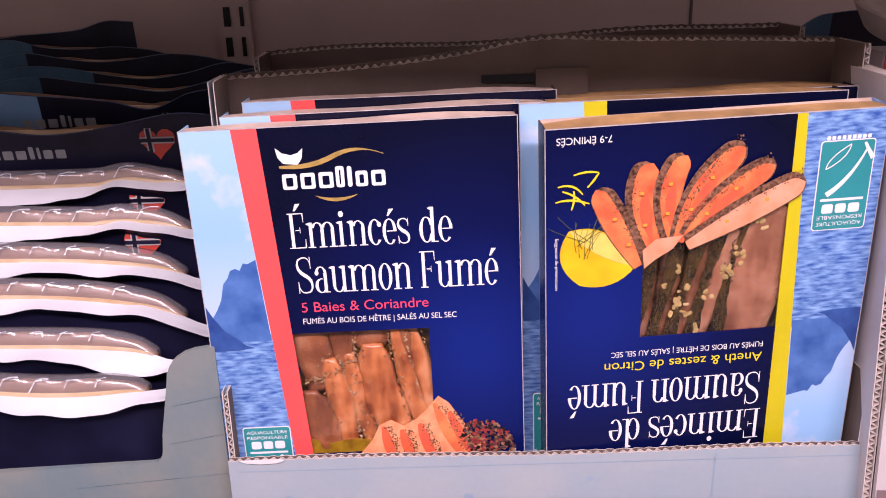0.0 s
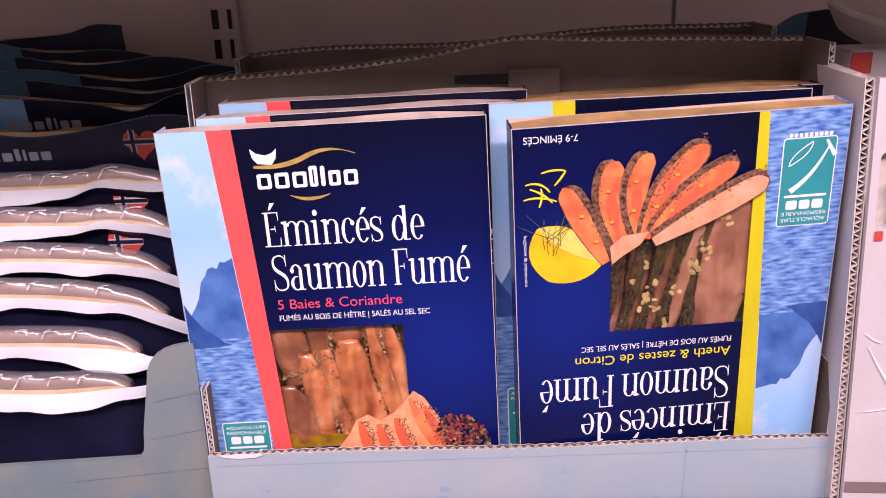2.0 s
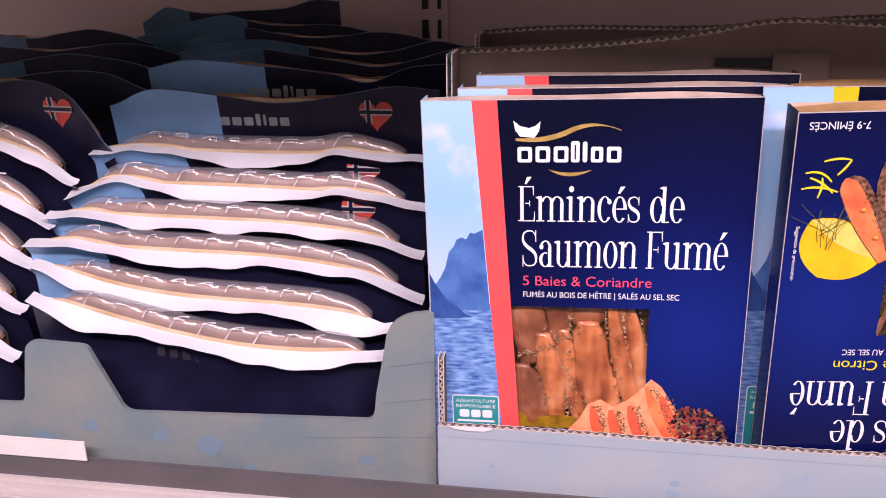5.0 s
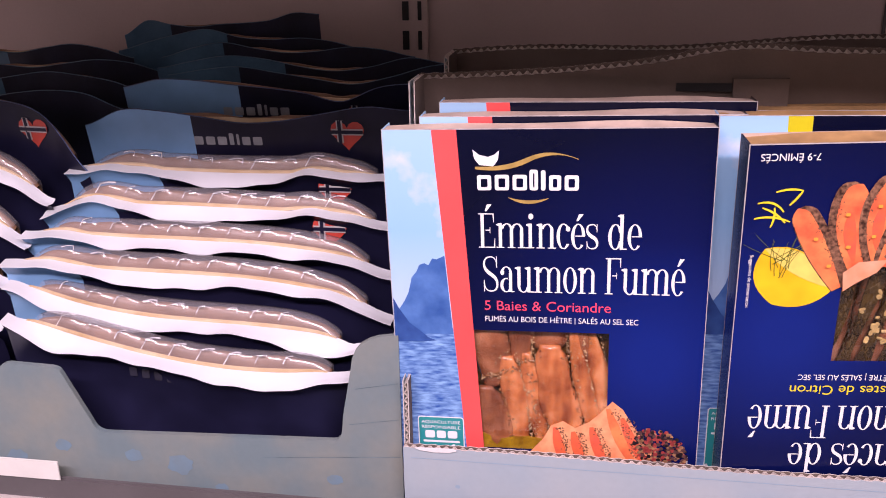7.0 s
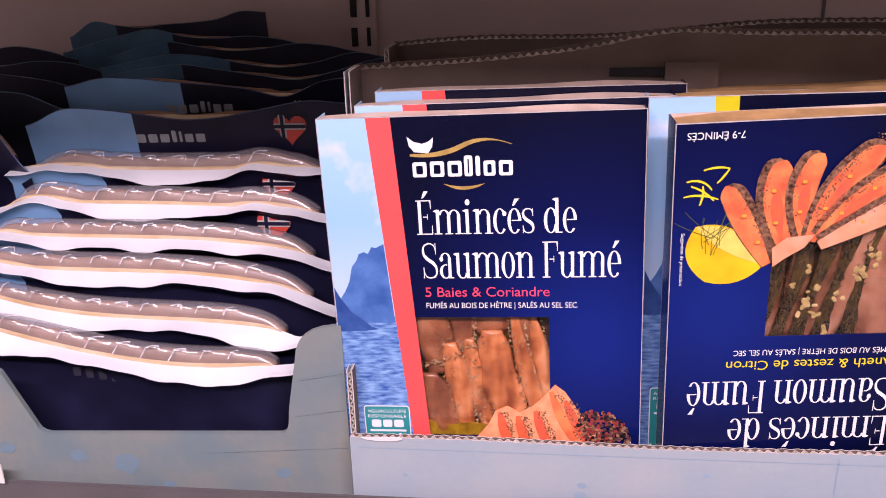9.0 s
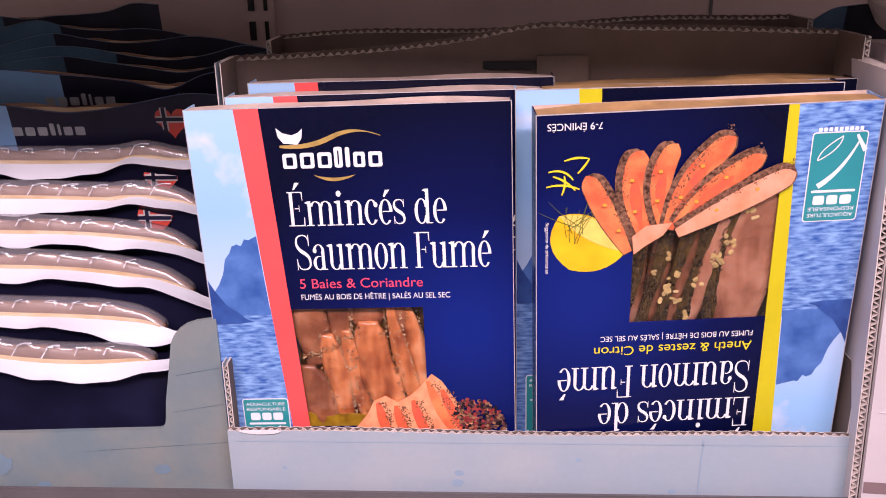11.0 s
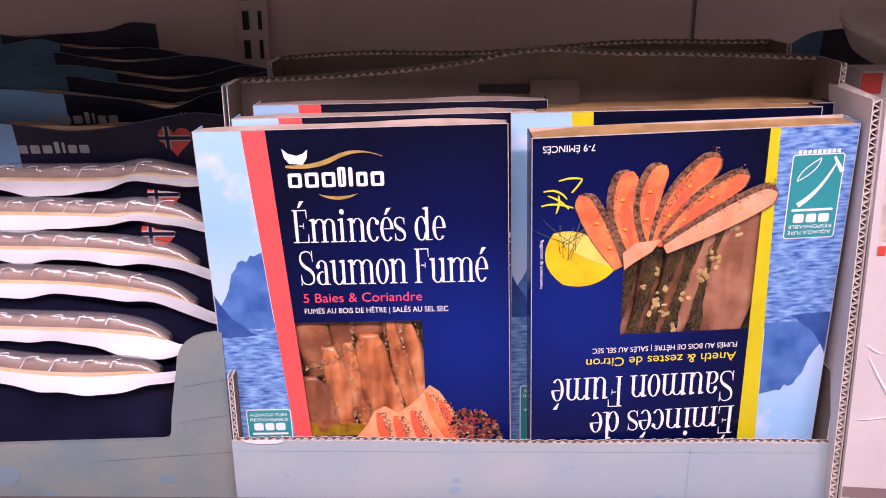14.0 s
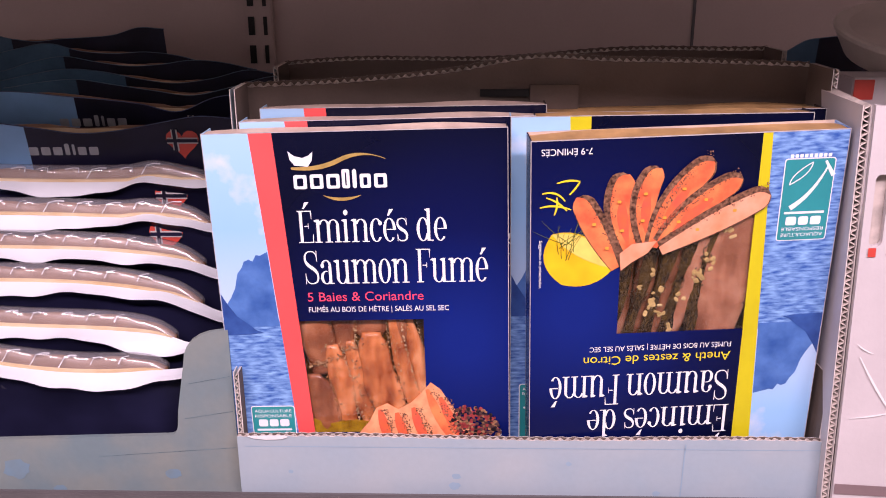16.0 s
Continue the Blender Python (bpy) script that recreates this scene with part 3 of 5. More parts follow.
def salmon_slice(pack, u, v, length, width, lean, mat, crust, seed, depth=0.0032):
    """A soft slice seen through the window: a bent, flattened bar with a crust along its edge."""
    rnd = random.Random(seed)
    bm = bmesh.new()
    n, k = 26, 12
    rings = []
    for i in range(n + 1):
        t = i / n
        r = width / 2 * (math.sin(math.pi * min(max(t, 0.03), 0.97)) ** 0.30) * (1.04 + 0.10 * math.sin(5 * t + seed) + 0.06 * math.sin(14 * t + 2 * seed))
        cu = u + lean * (t - 0.5) * length + 2.2 * math.sin(math.pi * t + seed)
        cx, cz = pack_point(cu, v + length * t)
        rings.append([bm.verts.new((cx + r / 1000 * math.cos(2 * math.pi * j / k), depth - 0.0027 * math.sin(2 * math.pi * j / k) * min(1, r / width * 2.2) + 0.00015 * rnd.random(), cz)) for j in range(k)])
    for a, b in zip(rings, rings[1:]):
        for j in range(k):
            bm.faces.new((a[j], a[(j + 1) % k], b[(j + 1) % k], b[j]))
    bm.faces.new(rings[0])
    bm.faces.new(rings[-1][::-1])
    sl = part("salmon_slice", bm, mat, pack, smooth=True)
    bm = bmesh.new()
    for i in range(110):
        t = rnd.random()
        cu = u + lean * (t - 0.5) * length + 2.2 * math.sin(math.pi * t + seed) + (0.40 + 0.12 * rnd.random()) * width * rnd.choice((1, 1, 1, -1))
        cx, cz = pack_point(cu, v + length * t)
        s = rnd.uniform(0.00018, 0.00062)
        bmesh.ops.create_icosphere(bm, subdivisions=1, radius=s, matrix=Matrix.Translation((cx, depth - 0.0019 + 0.0010 * rnd.random(), cz)))
    tagged(part("spice_crust", bm, crust, sl, smooth=True), kind="stuff")


def carton_pack(name, label, bands, band_mat, flavour):
    pack = thing(name, Matrix(), label, "salmon pack", "boxed salmon packs")
    (a0, a1), (b0, b1) = bands
    at = lambda v, s: (a0 + (b0 - a0) * v / 203.5) if s == 0 else (a1 + (b1 - a1) * v / 203.5)
    q = lambda pts, y=0.0, dep=0.0005: plate([pack_point(*p) for p in pts], y, dep)
    part("scenic_panel", q([(0.35, 0.35), (at(0, 0), 0.35), (at(203.5, 0), 203), (0.35, 203)]), FJORD, pack, "printed photograph of a blue fjord")
    part("colour_band", q([(at(0, 0), 0.35), (at(0, 1), 0.35), (at(203.5, 1), 203), (at(203.5, 0), 203)]), band_mat, pack)
    wl, wr, wt, wb = lambda v: at(v, 1) + 0.3, 105.5, 100.2, 167.0
    bm = q([(at(0, 1), 0.35), (149.65, 0.35), (149.65, 203), (at(203.5, 1), 203), (at(wb, 1), wb), (wr, wb), (wr, wt), (at(wt, 1), wt)])
    part("front_panel", bm, NAVY, pack, "deep navy printed front with window cut-out")
    # board edges, sides, back and top
    bm = bmesh.new()
    for u0, u1, v0, v1 in ((0, 0.35, 0, 203.5), (149.65, 150, 0, 203.5), (0.35, 149.65, 0, 0.35), (0.35, 149.65, 203.1, 203.5)):
        plate([pack_point(*p) for p in ((u0, v0), (u1, v0), (u1, v1), (u0, v1))], -0.0001, 0.0006, bm)
    part("board_edge", bm, EDGE, pack, "white paper edge")
    x0, x1 = -W / 2, W / 2
    part("side_panel", box(x0, x0 + 0.0006, 0.0006, T, 0, H - 0.0003), FJORD, pack)
    part("side_panel", box(x1 - 0.0006, x1, 0.0006, T, 0, H - 0.0003), NAVY, pack)
    part("back_panel", box(x0, x1, T, T + 0.0006, 0, H - 0.0022), CREAM, pack)
    n = 24
    for nm, zz in (("top_flap", H), ("bottom_flap", 0.0)):
        bm, rows = bmesh.new(), []
        s = -1 if nm == "top_flap" else 1
        for i in range(n + 1):
            t = i / n
            x = x0 + 0.0006 + (W - 0.0012) * t
            dip = 0.0006 + 0.0012 * math.sin(math.pi * t) + 0.0008 * math.sin(9 * t)
            rows.append([bm.verts.new((x, 0.0007, zz + s * 0.0006)), bm.verts.new((x, T * 0.55, zz + s * dip)), bm.verts.new((x, T - 0.0002 + 0.0004 * math.sin(7 * t), zz - s * (0.0016 * math.sin(math.pi * t ** 1.5) ** 1.5 + 0.0006 * math.sin(3 * math.pi * t) - 0.0016)))])
        for a, b in zip(rows, rows[1:]):
            for p in (0, 1):
                bm.faces.new((a[p], a[p + 1], b[p + 1], b[p]))
        # citrus packs have amber board flaps, the others cream
        part(nm, bm, CREAM if flavour == "pepper" else AMBER, pack, "cream cardboard flap" if flavour == "pepper" else "amber cardboard flap", smooth=True)
    # mountains in the printed photograph
    w = at(80, 0)
    shape([(0.6, 103), (0.6, 92), (3, 90.5), (6, 86), (8.5, 81), (10.5, 73), (13, 70), (14.5, 66.5), (17, 65.5), (19, 66.5), (21, 63), (23, 63.5), (at(61, 0) - 0.3, 61.5), (at(103, 0) - 0.3, 103)], MOUNTAIN, pack, 1, "mountain_print")
    shape([(0.6, 84), (3, 89), (8, 97), (13, 101), (17.5, 105), (21, 106.4), (14, 107.4), (0.6, 107.6)], HEADLAND, pack, 2, "headland_print")
    brand_mark(pack)
    X = lambda u: pack_point(u, 0)[0]
    Z = lambda v: pack_point(0, v)[1]
    up = (0, 0, 0, 0) if flavour == "pepper" else (1.7, 3.0, 1.7, 2.0)
    didone("Émincés de", X(43.9), X(118.8), Z(57.0 - up[0]), 0.0170, WHITE, pack, -0.00024, "white serif product name")
    didone("Saumon Fumé", X(45.4), X(139.2), Z(79.5 - up[1]), 0.0182, WHITE, pack, -0.00024, "white serif product name")
    if flavour == "pepper":
        lettering("5 Baies & Coriandre", X(45.9), X(106), Z(89.1), 0.0050, PINK_INK, pack, -0.00024)
    else:
        lettering("Aneth & zestes de Citron", X(45.9), X(122), Z(89.1 - up[2]), 0.0050, YELLOW_INK, pack, -0.00024)
    lettering("FUMÉS AU BOIS DE HÊTRE | SALÉS AU SEL SEC", X(46), X(119), Z(95.2 - up[3]), 0.0029, WHITE, pack, -0.00024)
    lettering("7-9 ÉMINCÉS", X(121), X(145), Z(199.3), 0.0032, WHITE, pack, -0.00024)
    lettering("Suggestion de présentation", X(145.6), X(171), Z(153.5 if flavour == "citrus" else 192), 0.0015, WHITE, pack, -0.00024, turn=1)
    certificate(pack, 5.0 if flavour == "citrus" else 9.5, 29.5 if flavour == "citrus" else 33.5, 150 if flavour == "pepper" else 148, 190, False)
    # window: film, oil, slices
    part("window_film", q([(at(wt, 1), wt), (wr, wt), (wr, wb), (at(wb, 1), wb)], 0.0006, 0.0001), PANE, pack, "clear window film").visible_shadow = False
    part("oily_tray", box(X(40), X(107), 0.0085, 0.0092, Z(169), Z(98)), OIL, pack)
    if flavour == "pepper":
        part("oil_pool", plate([pack_point(*p) for p in ((43, 159), (52, 162), (64, 160.5), (78, 163), (80, 168), (42, 168))], 0.0012, 0.002), YOLK, pack, "golden oil at the window's foot")
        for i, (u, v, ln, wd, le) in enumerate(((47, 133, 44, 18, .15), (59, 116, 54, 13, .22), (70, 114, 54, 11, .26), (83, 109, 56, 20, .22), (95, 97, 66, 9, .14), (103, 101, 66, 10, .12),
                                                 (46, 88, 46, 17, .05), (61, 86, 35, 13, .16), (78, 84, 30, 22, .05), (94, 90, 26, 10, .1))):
            # browner flesh for the first and upper slices, shade of lying deep included
            salmon_slice(pack, u, v, ln, wd, le, SALMON if i < 6 and i != 0 else UMBER_SHADE_FLESH, SEED if i % 3 else SPICE, i, 0.0036 + 0.0008 * (i % 3) + (0.0018 if i > 5 else 0))
        rnd = random.Random(8)
        for u0, v0, u1, v1 in ((54, 112, 62, 160), (66, 112, 72, 160), (73, 112, 80, 158), (90, 112, 98, 160), (62, 118, 92, 114), (44, 128, 60, 122)):   # pepper and coriander lodged in the gaps
            for nm, mt, cnt in (("pepper_crumbs", SPICE, 34), ("coriander_crumbs", SEED, 26)):
                bm = bmesh.new()
                for k in range(cnt):
                    t = rnd.random()
                    x, z = pack_point(u0 + (u1 - u0) * t + rnd.gauss(0, 1.2), v0 + (v1 - v0) * t + rnd.gauss(0, 1.0))
                    bmesh.ops.create_icosphere(bm, subdivisions=1, radius=rnd.uniform(0.0003, 0.0007), matrix=Matrix.Translation((x, 0.0020 + 0.0010 * rnd.random(), z)))
                tagged(part(nm, bm, mt, pack, smooth=True), kind="stuff")
    else:
        for i, (u, v, ln, wd, le) in enumerate(((50, 90, 84, 30, -.08), (69, 92, 80, 12, -.18), (81, 92, 80, 11, -.20), (92, 92, 80, 10, -.18), (102, 92, 80, 11, -.12))):
            salmon_slice(pack, u, v, ln, wd, le, ROSE_FLESH if i < 2 else SALMON_DARK, HERB, i + 20, 0.0036 + 0.0006 * i)
        rnd = random.Random(17)
        for i in range(5):     # bands of herbs between the slices
            bm = bmesh.new()
            for k in range(240):
                t = rnd.random()
                x, z = pack_point(62 + 10.5 * i + 12 * (0.5 - t) + 2.2 * math.sin(3 * t + i) + rnd.gauss(0, 1.2), 98 + 70 * t)
                rr = rnd.uniform(0.00025, 0.0008)
                bmesh.ops.create_icosphere(bm, subdivisions=1, radius=rr, matrix=Matrix.Translation((x, 0.0014 + 0.0010 * rnd.random(), z)) @ Matrix.Rotation(rnd.uniform(-0.6, 0.9), 4, "Y") @ Matrix.Diagonal((0.7, 0.5, rnd.uniform(0.8, 2.6), 1)))
            tagged(part("herb_crust", bm, HERB, pack, "chopped dark green dill"), kind="stuff")
            path = [(62 + 10.5 * i + 12 * (0.5 - t / 12) + 2.2 * math.sin(3 * t / 12 + i), 98 + 70 * t / 12) for t in range(13)]
            part("crust_seam", plate([pack_point(*p) for p in ribbon(path, lambda t: 5.2 + 1.8 * math.sin(9 * t + i))], 0.0019, 0.0010), SEAM, pack)
        for cu, cv, n, spread in ((86, 112, 9, 2.6), (84, 122, 5, 2.4), (66, 131, 8, 2.6), (60, 139, 5, 2.0), (52, 153, 5, 1.8), (74, 120, 3, 2.0), (78, 104, 2, 1.5), (90, 130, 4, 3.0)):     # clumps of zest along the seams
            for k in range(n):
                x, z = pack_point(cu + rnd.gauss(0, spread), cv + rnd.gauss(0, spread))
                a, b = rnd.uniform(0.0007, 0.0021), rnd.uniform(0.0006, 0.0016)
                part("garlic_crumb", box(-a, a, -0.0005, 0.0005, -b, b, bevel=0.0004), ZEST, pack, m=pose(x, 0.0012 + 0.0006 * rnd.random(), z, rnd.uniform(-30, 30), rnd.uniform(0, 180), 0))
    return pack


def pepper_print(pack):
    out = [(65.8, 170), (74, 160), (78, 152), (84, 149.2), (90, 153), (97, 149), (103, 143), (108, 137), (113, 141), (119, 151), (127, 163), (131, 172), (129, 176), (100, 178), (80, 176)]
    shape(out, PRINT_PEACH, pack, 2, "printed_salmon", "printed picture of sliced salmon")
    rnd = random.Random(5)
    for i, (u, v, ln, le) in enumerate(((80, 153, 24, .25), (89, 155, 22, .3), (98, 152, 26, .35), (106, 141, 36, .45), (113, 146, 30, .5))):
        shape(ribbon(bend((u, v), (u + le * ln * 0.3, v + ln * 0.5), (u + le * ln, v + ln), 8), lambda t: 5.4 * math.sin(math.pi * (0.12 + 0.8 * t))), PRINT_DEEP if i != 3 else PRINT_SALMON, pack, 3, "printed_slice")
        bm = bmesh.new()
        for k in range(120):
            t = rnd.random()
            x, z = pack_point(u + le * ln * t + rnd.gauss(3.0, 1.1), v + ln * t)
            r = rnd.uniform(0.0002, 0.0005)
            plate([(x + r * math.cos(a), z + r * math.sin(a)) for a in (0, 1.3, 2.5, 3.8, 5)], -0.00048, 0, bm)
        tagged(part("printed_crust", bm, PRINT_CRUST, pack), kind="stuff")
    for g in range(4):
        bm = bmesh.new()
        for k in range(85):
            a, d = rnd.uniform(0, 6.28), rnd.random() ** 0.5
            x, z = pack_point(132 + 13 * d * math.cos(a), 163 + 11 * d * math.sin(a) + 4 * d * math.cos(a))
            r = rnd.uniform(0.0007, 0.0012)
            plate([(x + r * math.cos(6.28 * j / 8), z + r * math.sin(6.28 * j / 8)) for j in range(8)], -0.00050 - 0.0002 * rnd.random(), 0, bm)
        tagged(part("pepper_print", bm, PEPPER[g], pack, "printed heap of peppercorns"), kind="stuff")


def citrus_print(pack):
    for i in range(9):
        a = 7.5 + 2.25 * i
        shape(rounded(a, a + 1.6, 190.2, 192.0, 0.3, 2), WHITE, pack, 1, "code_bar")
    f = lambda u, v: (150.5 - u, 203.5 - v)     # read with the pack standing on its head
    out = [f(*p) for p in bend((11, 47), (1, 62), (16, 74), 8) + bend((16, 74), (32, 79), (42, 66), 8)[1:] + bend((42, 66), (30, 42), (11, 47), 8)[1:]]
    shape(out, LEMON, pack, 1, "printed_lemon", "printed lemon wedge")
    shape([f(*p) for p in bend((11, 47), (20, 60), (40, 66), 8) + bend((40, 66), (32, 44), (11, 47), 8)[1:]], LEMON_PALE, pack, 2, "lemon_flesh")
    rnd = random.Random(3)
    for i in range(13):
        a = f(rnd.uniform(12, 22), rnd.uniform(52, 62))
        t = f(rnd.uniform(1, 38), rnd.uniform(38, 46))
        shape(ribbon(bend(a, ((a[0] + t[0]) / 2 + 2, (a[1] + t[1]) / 2), t, 6), lambda s: 0.35 * (1 - 0.6 * s)), DILL, pack, 3, "dill_sprig")
    for p in (((13, 21), (19, 19), (24, 20.5)), ((24, 20.5), (22, 24), (19, 27)), ((6, 26), (13, 24), (17, 30)), ((5, 33), (12, 31), (20, 34.5)), ((13, 28), (14, 32), (12, 37)), ((8, 28), (14, 30), (18, 35))):
        shape(ribbon(bend(*[f(*q) for q in p], 6), lambda s: 1.0 * math.sin(math.pi * (0.2 + 0.6 * s))), YELLOW_INK, pack, 3, "printed_zest")
    for i, (b, t, bulge, w, pale) in enumerate((((44, 66), (24, 28), 1, 12.5, 0), ((50, 61), (46, 17.5), 10, 14, 0), ((57, 55), (61, 15), 9, 12.5, 0), ((60, 54), (87, 12), 7, 14, 0), ((63, 53), (101, 21), 5, 12.5, 0), ((64, 56), (115, 29.5), -6, 13.5, 1))):
        path = bend(f(*b), f((b[0] + t[0]) / 2 - bulge, (b[1] + t[1]) / 2 - abs(bulge) * 0.6), f(*t), 24)
        wf = lambda s: w * (0.40 + 0.62 * math.sin(math.pi * (0.08 + 0.70 * s))) * math.sqrt(max(0.10, 1 - max(0, (s - 0.88) / 0.12) ** 2))
        shape(ribbon(path, lambda s: wf(s) + 0.4), PRINT_CRUST, pack, 3 + 2 * i, "printed_crust")
        sh = 1.1 if i < 2 else 1.4
        w *= 0.94
        shape(ribbon([(x - 0.2, z - sh) if i > 2 else (x - 1.4 + 2.8 * (i < 1), z - 0.4) for x, z in path], lambda s: max(0.3, wf(s) - 2.5)), PRINT_PALE if pale else PRINT_SALMON, pack, 4 + 2 * i, "printed_slice", "printed salmon slice with pepper crust")
        if 0 < i < 5:
            shape(ribbon([(x - 1.6, z - 1.0) for x, z in path[4:17]], lambda s: 0.40 * wf(0.2 + 0.5 * s) * math.sin(math.pi * (0.1 + 0.8 * s))), PRINT_DEEP, pack, 5 + 2 * i, "printed_shading")
        bm = bmesh.new()
        for k in range(150):     # grains of pepper along the crust
            c = path[rnd.randrange(2, 24)]
            d = abs(rnd.gauss(0, 1)) * 1.6
            e = 0.46 * wf(0.5) - d
            gu, gv = (c[0] + rnd.gauss(0, 0.9), c[1] + e) if i > 2 else (c[0] + (e if i else -e), c[1] + rnd.gauss(0, 0.9))
            x, z = pack_point(gu, gv)
            r = rnd.uniform(0.00018, 0.00045)
            plate([(x + r * math.cos(a), z + r * math.sin(a)) for a in (0, 1.3, 2.5, 3.8, 5)], -0.00012 * (4.5 + 2 * i), 0, bm)
        tagged(part("printed_crust", bm, PRINT_CRUST, pack), kind="stuff")
        for k in range(2):
            c = path[7 + 8 * k]
            shape(rounded(c[0] - 0.9, c[0] + 0.9, c[1] - 0.7, c[1] + 0.7, 0.4, 2), ZEST_PRINT, pack, 16, "printed_zest")
    shape([f(*p) for p in ((44, 58), (50, 53), (62, 52), (58, 58), (50, 63), (45, 67))], PRINT_PALE, pack, 15, "printed_slice")


def pack_pose(left, y, top, spin, lean=0.0, head_down=False, yaw=0.0):
    """The pack whose upper left front corner stands at left, y, top; spin turns it in its own plane, lean tips its top forward, yaw swings its far end back."""
    m = pose(left, y, top, lean, -spin, yaw) @ pose(W / 2, 0, -H)
    return m @ pose(0, 0, H, 0, 180, 0) if head_down else m


red_pack = carton_pack("boxed_salmon_pack", "navy boxed smoked salmon pack with coral band and window", ((23.2, 34.8), (37.0, 45.4)), RED, "pepper")
pepper_print(red_pack)
red_pack.matrix_world = pack_pose(-0.1180, 0.3735, 1.2013, 1.35, 0.9)
yellow_pack = carton_pack("boxed_salmon_pack", "navy boxed smoked salmon pack with yellow band, upside down", ((29.6, 40.2), (36.6, 41.2)), YELLOW, "citrus")
citrus_print(yellow_pack)
yellow_pack.matrix_world = pack_pose(0.0417, 0.3558, 1.2012, 1.75, 4.4, True, 3.2)
for x, y, z, s in ((-0.1034, 0.3912, 1.2042, 1.2), (-0.0965, 0.4085, 1.2082, 0.8)):
    copy_thing(red_pack, pack_pose(x, y, z, s))["label"] = "navy boxed salmon pack filed behind another in the carton"
for x, y, z, s in ((0.0340, 0.3903, 1.2068, 0.9), (0.0480, 0.4105, 1.2055, 0.9), (0.0520, 0.4275, 1.2040, 0.9)):
    copy_thing(yellow_pack, pack_pose(x, y, z, s))["label"] = "navy boxed salmon pack with yellow band, filed behind"

# ---- display carton round the boxed packs ----


def display_carton(name, x0, x1, y0, y1, lip, label, top, step=0.56, swing=(0.0, 0.0)):
    c = thing(name, pose(x0, y0, SHELF + 0.0004), label, "carton", "display cartons")
    w, d = x1 - x0, y1 - y0
    corrugated("front_lip", c, pose(0, 0, 0), w, lambda t: lip + 0.0007 * math.sin(9 * t), (PALE, KRAFT), 0.003, label="pale blue-grey printed front lip", cant=0.0006)
    corrugated("back_board", c, pose(0, d - 0.003 - swing[0], 0, 0, 0, math.degrees(math.atan2(swing[0] + swing[1], w))), w, top, (KRAFT, KRAFT), 0.003, label="plain grey-brown back board with fluted top edge", cant=0.0024)
    low = lip + 0.036
    side = lambda t: low if t < step else top(0)
    ds = d - 0.0066
    starts = lambda z: 0.0 if z < low else step * ds
    corrugated("side_board", c, pose(0.003, 0.0032, 0, 0, 0, 90), ds - swing[0], side, (KRAFT, PALE), 0.003, label="side board, high at the back and cut low in front", level=starts)
    corrugated("side_board", c, pose(w, 0.0032, 0, 0, 0, 90), ds, lambda t: low if t < step else top(1), (WHITE_BOARD, KRAFT), 0.003, level=starts)
    part("carton_floor", box(0.0035, w - 0.0035, 0.0035, d - 0.0035, 0, 0.0008), KRAFT, c)
    return c


hump = lambda t: 0.2225 + 0.010 * min(1, t / 0.45) - 0.002 * math.sin(7 * t) + 0.0035 * math.exp(-((t - 0.52) / 0.09) ** 2)
main_carton = display_carton("display_carton", -0.1108, 0.2025, 0.3650, 0.4485, 0.0437, "open corrugated display carton with pale blue-grey lip, half full", hump, swing=(0.0135, 0.0035))
display_carton("display_carton", -0.108, 0.206, 0.4530, 0.535, 0.0410, "open corrugated display carton standing behind another", lambda t: 0.2235 + 0.0105 * t + 0.0015 * math.sin(11 * t))

# ---- carton with cut-outs round the film-wrapped packs ----


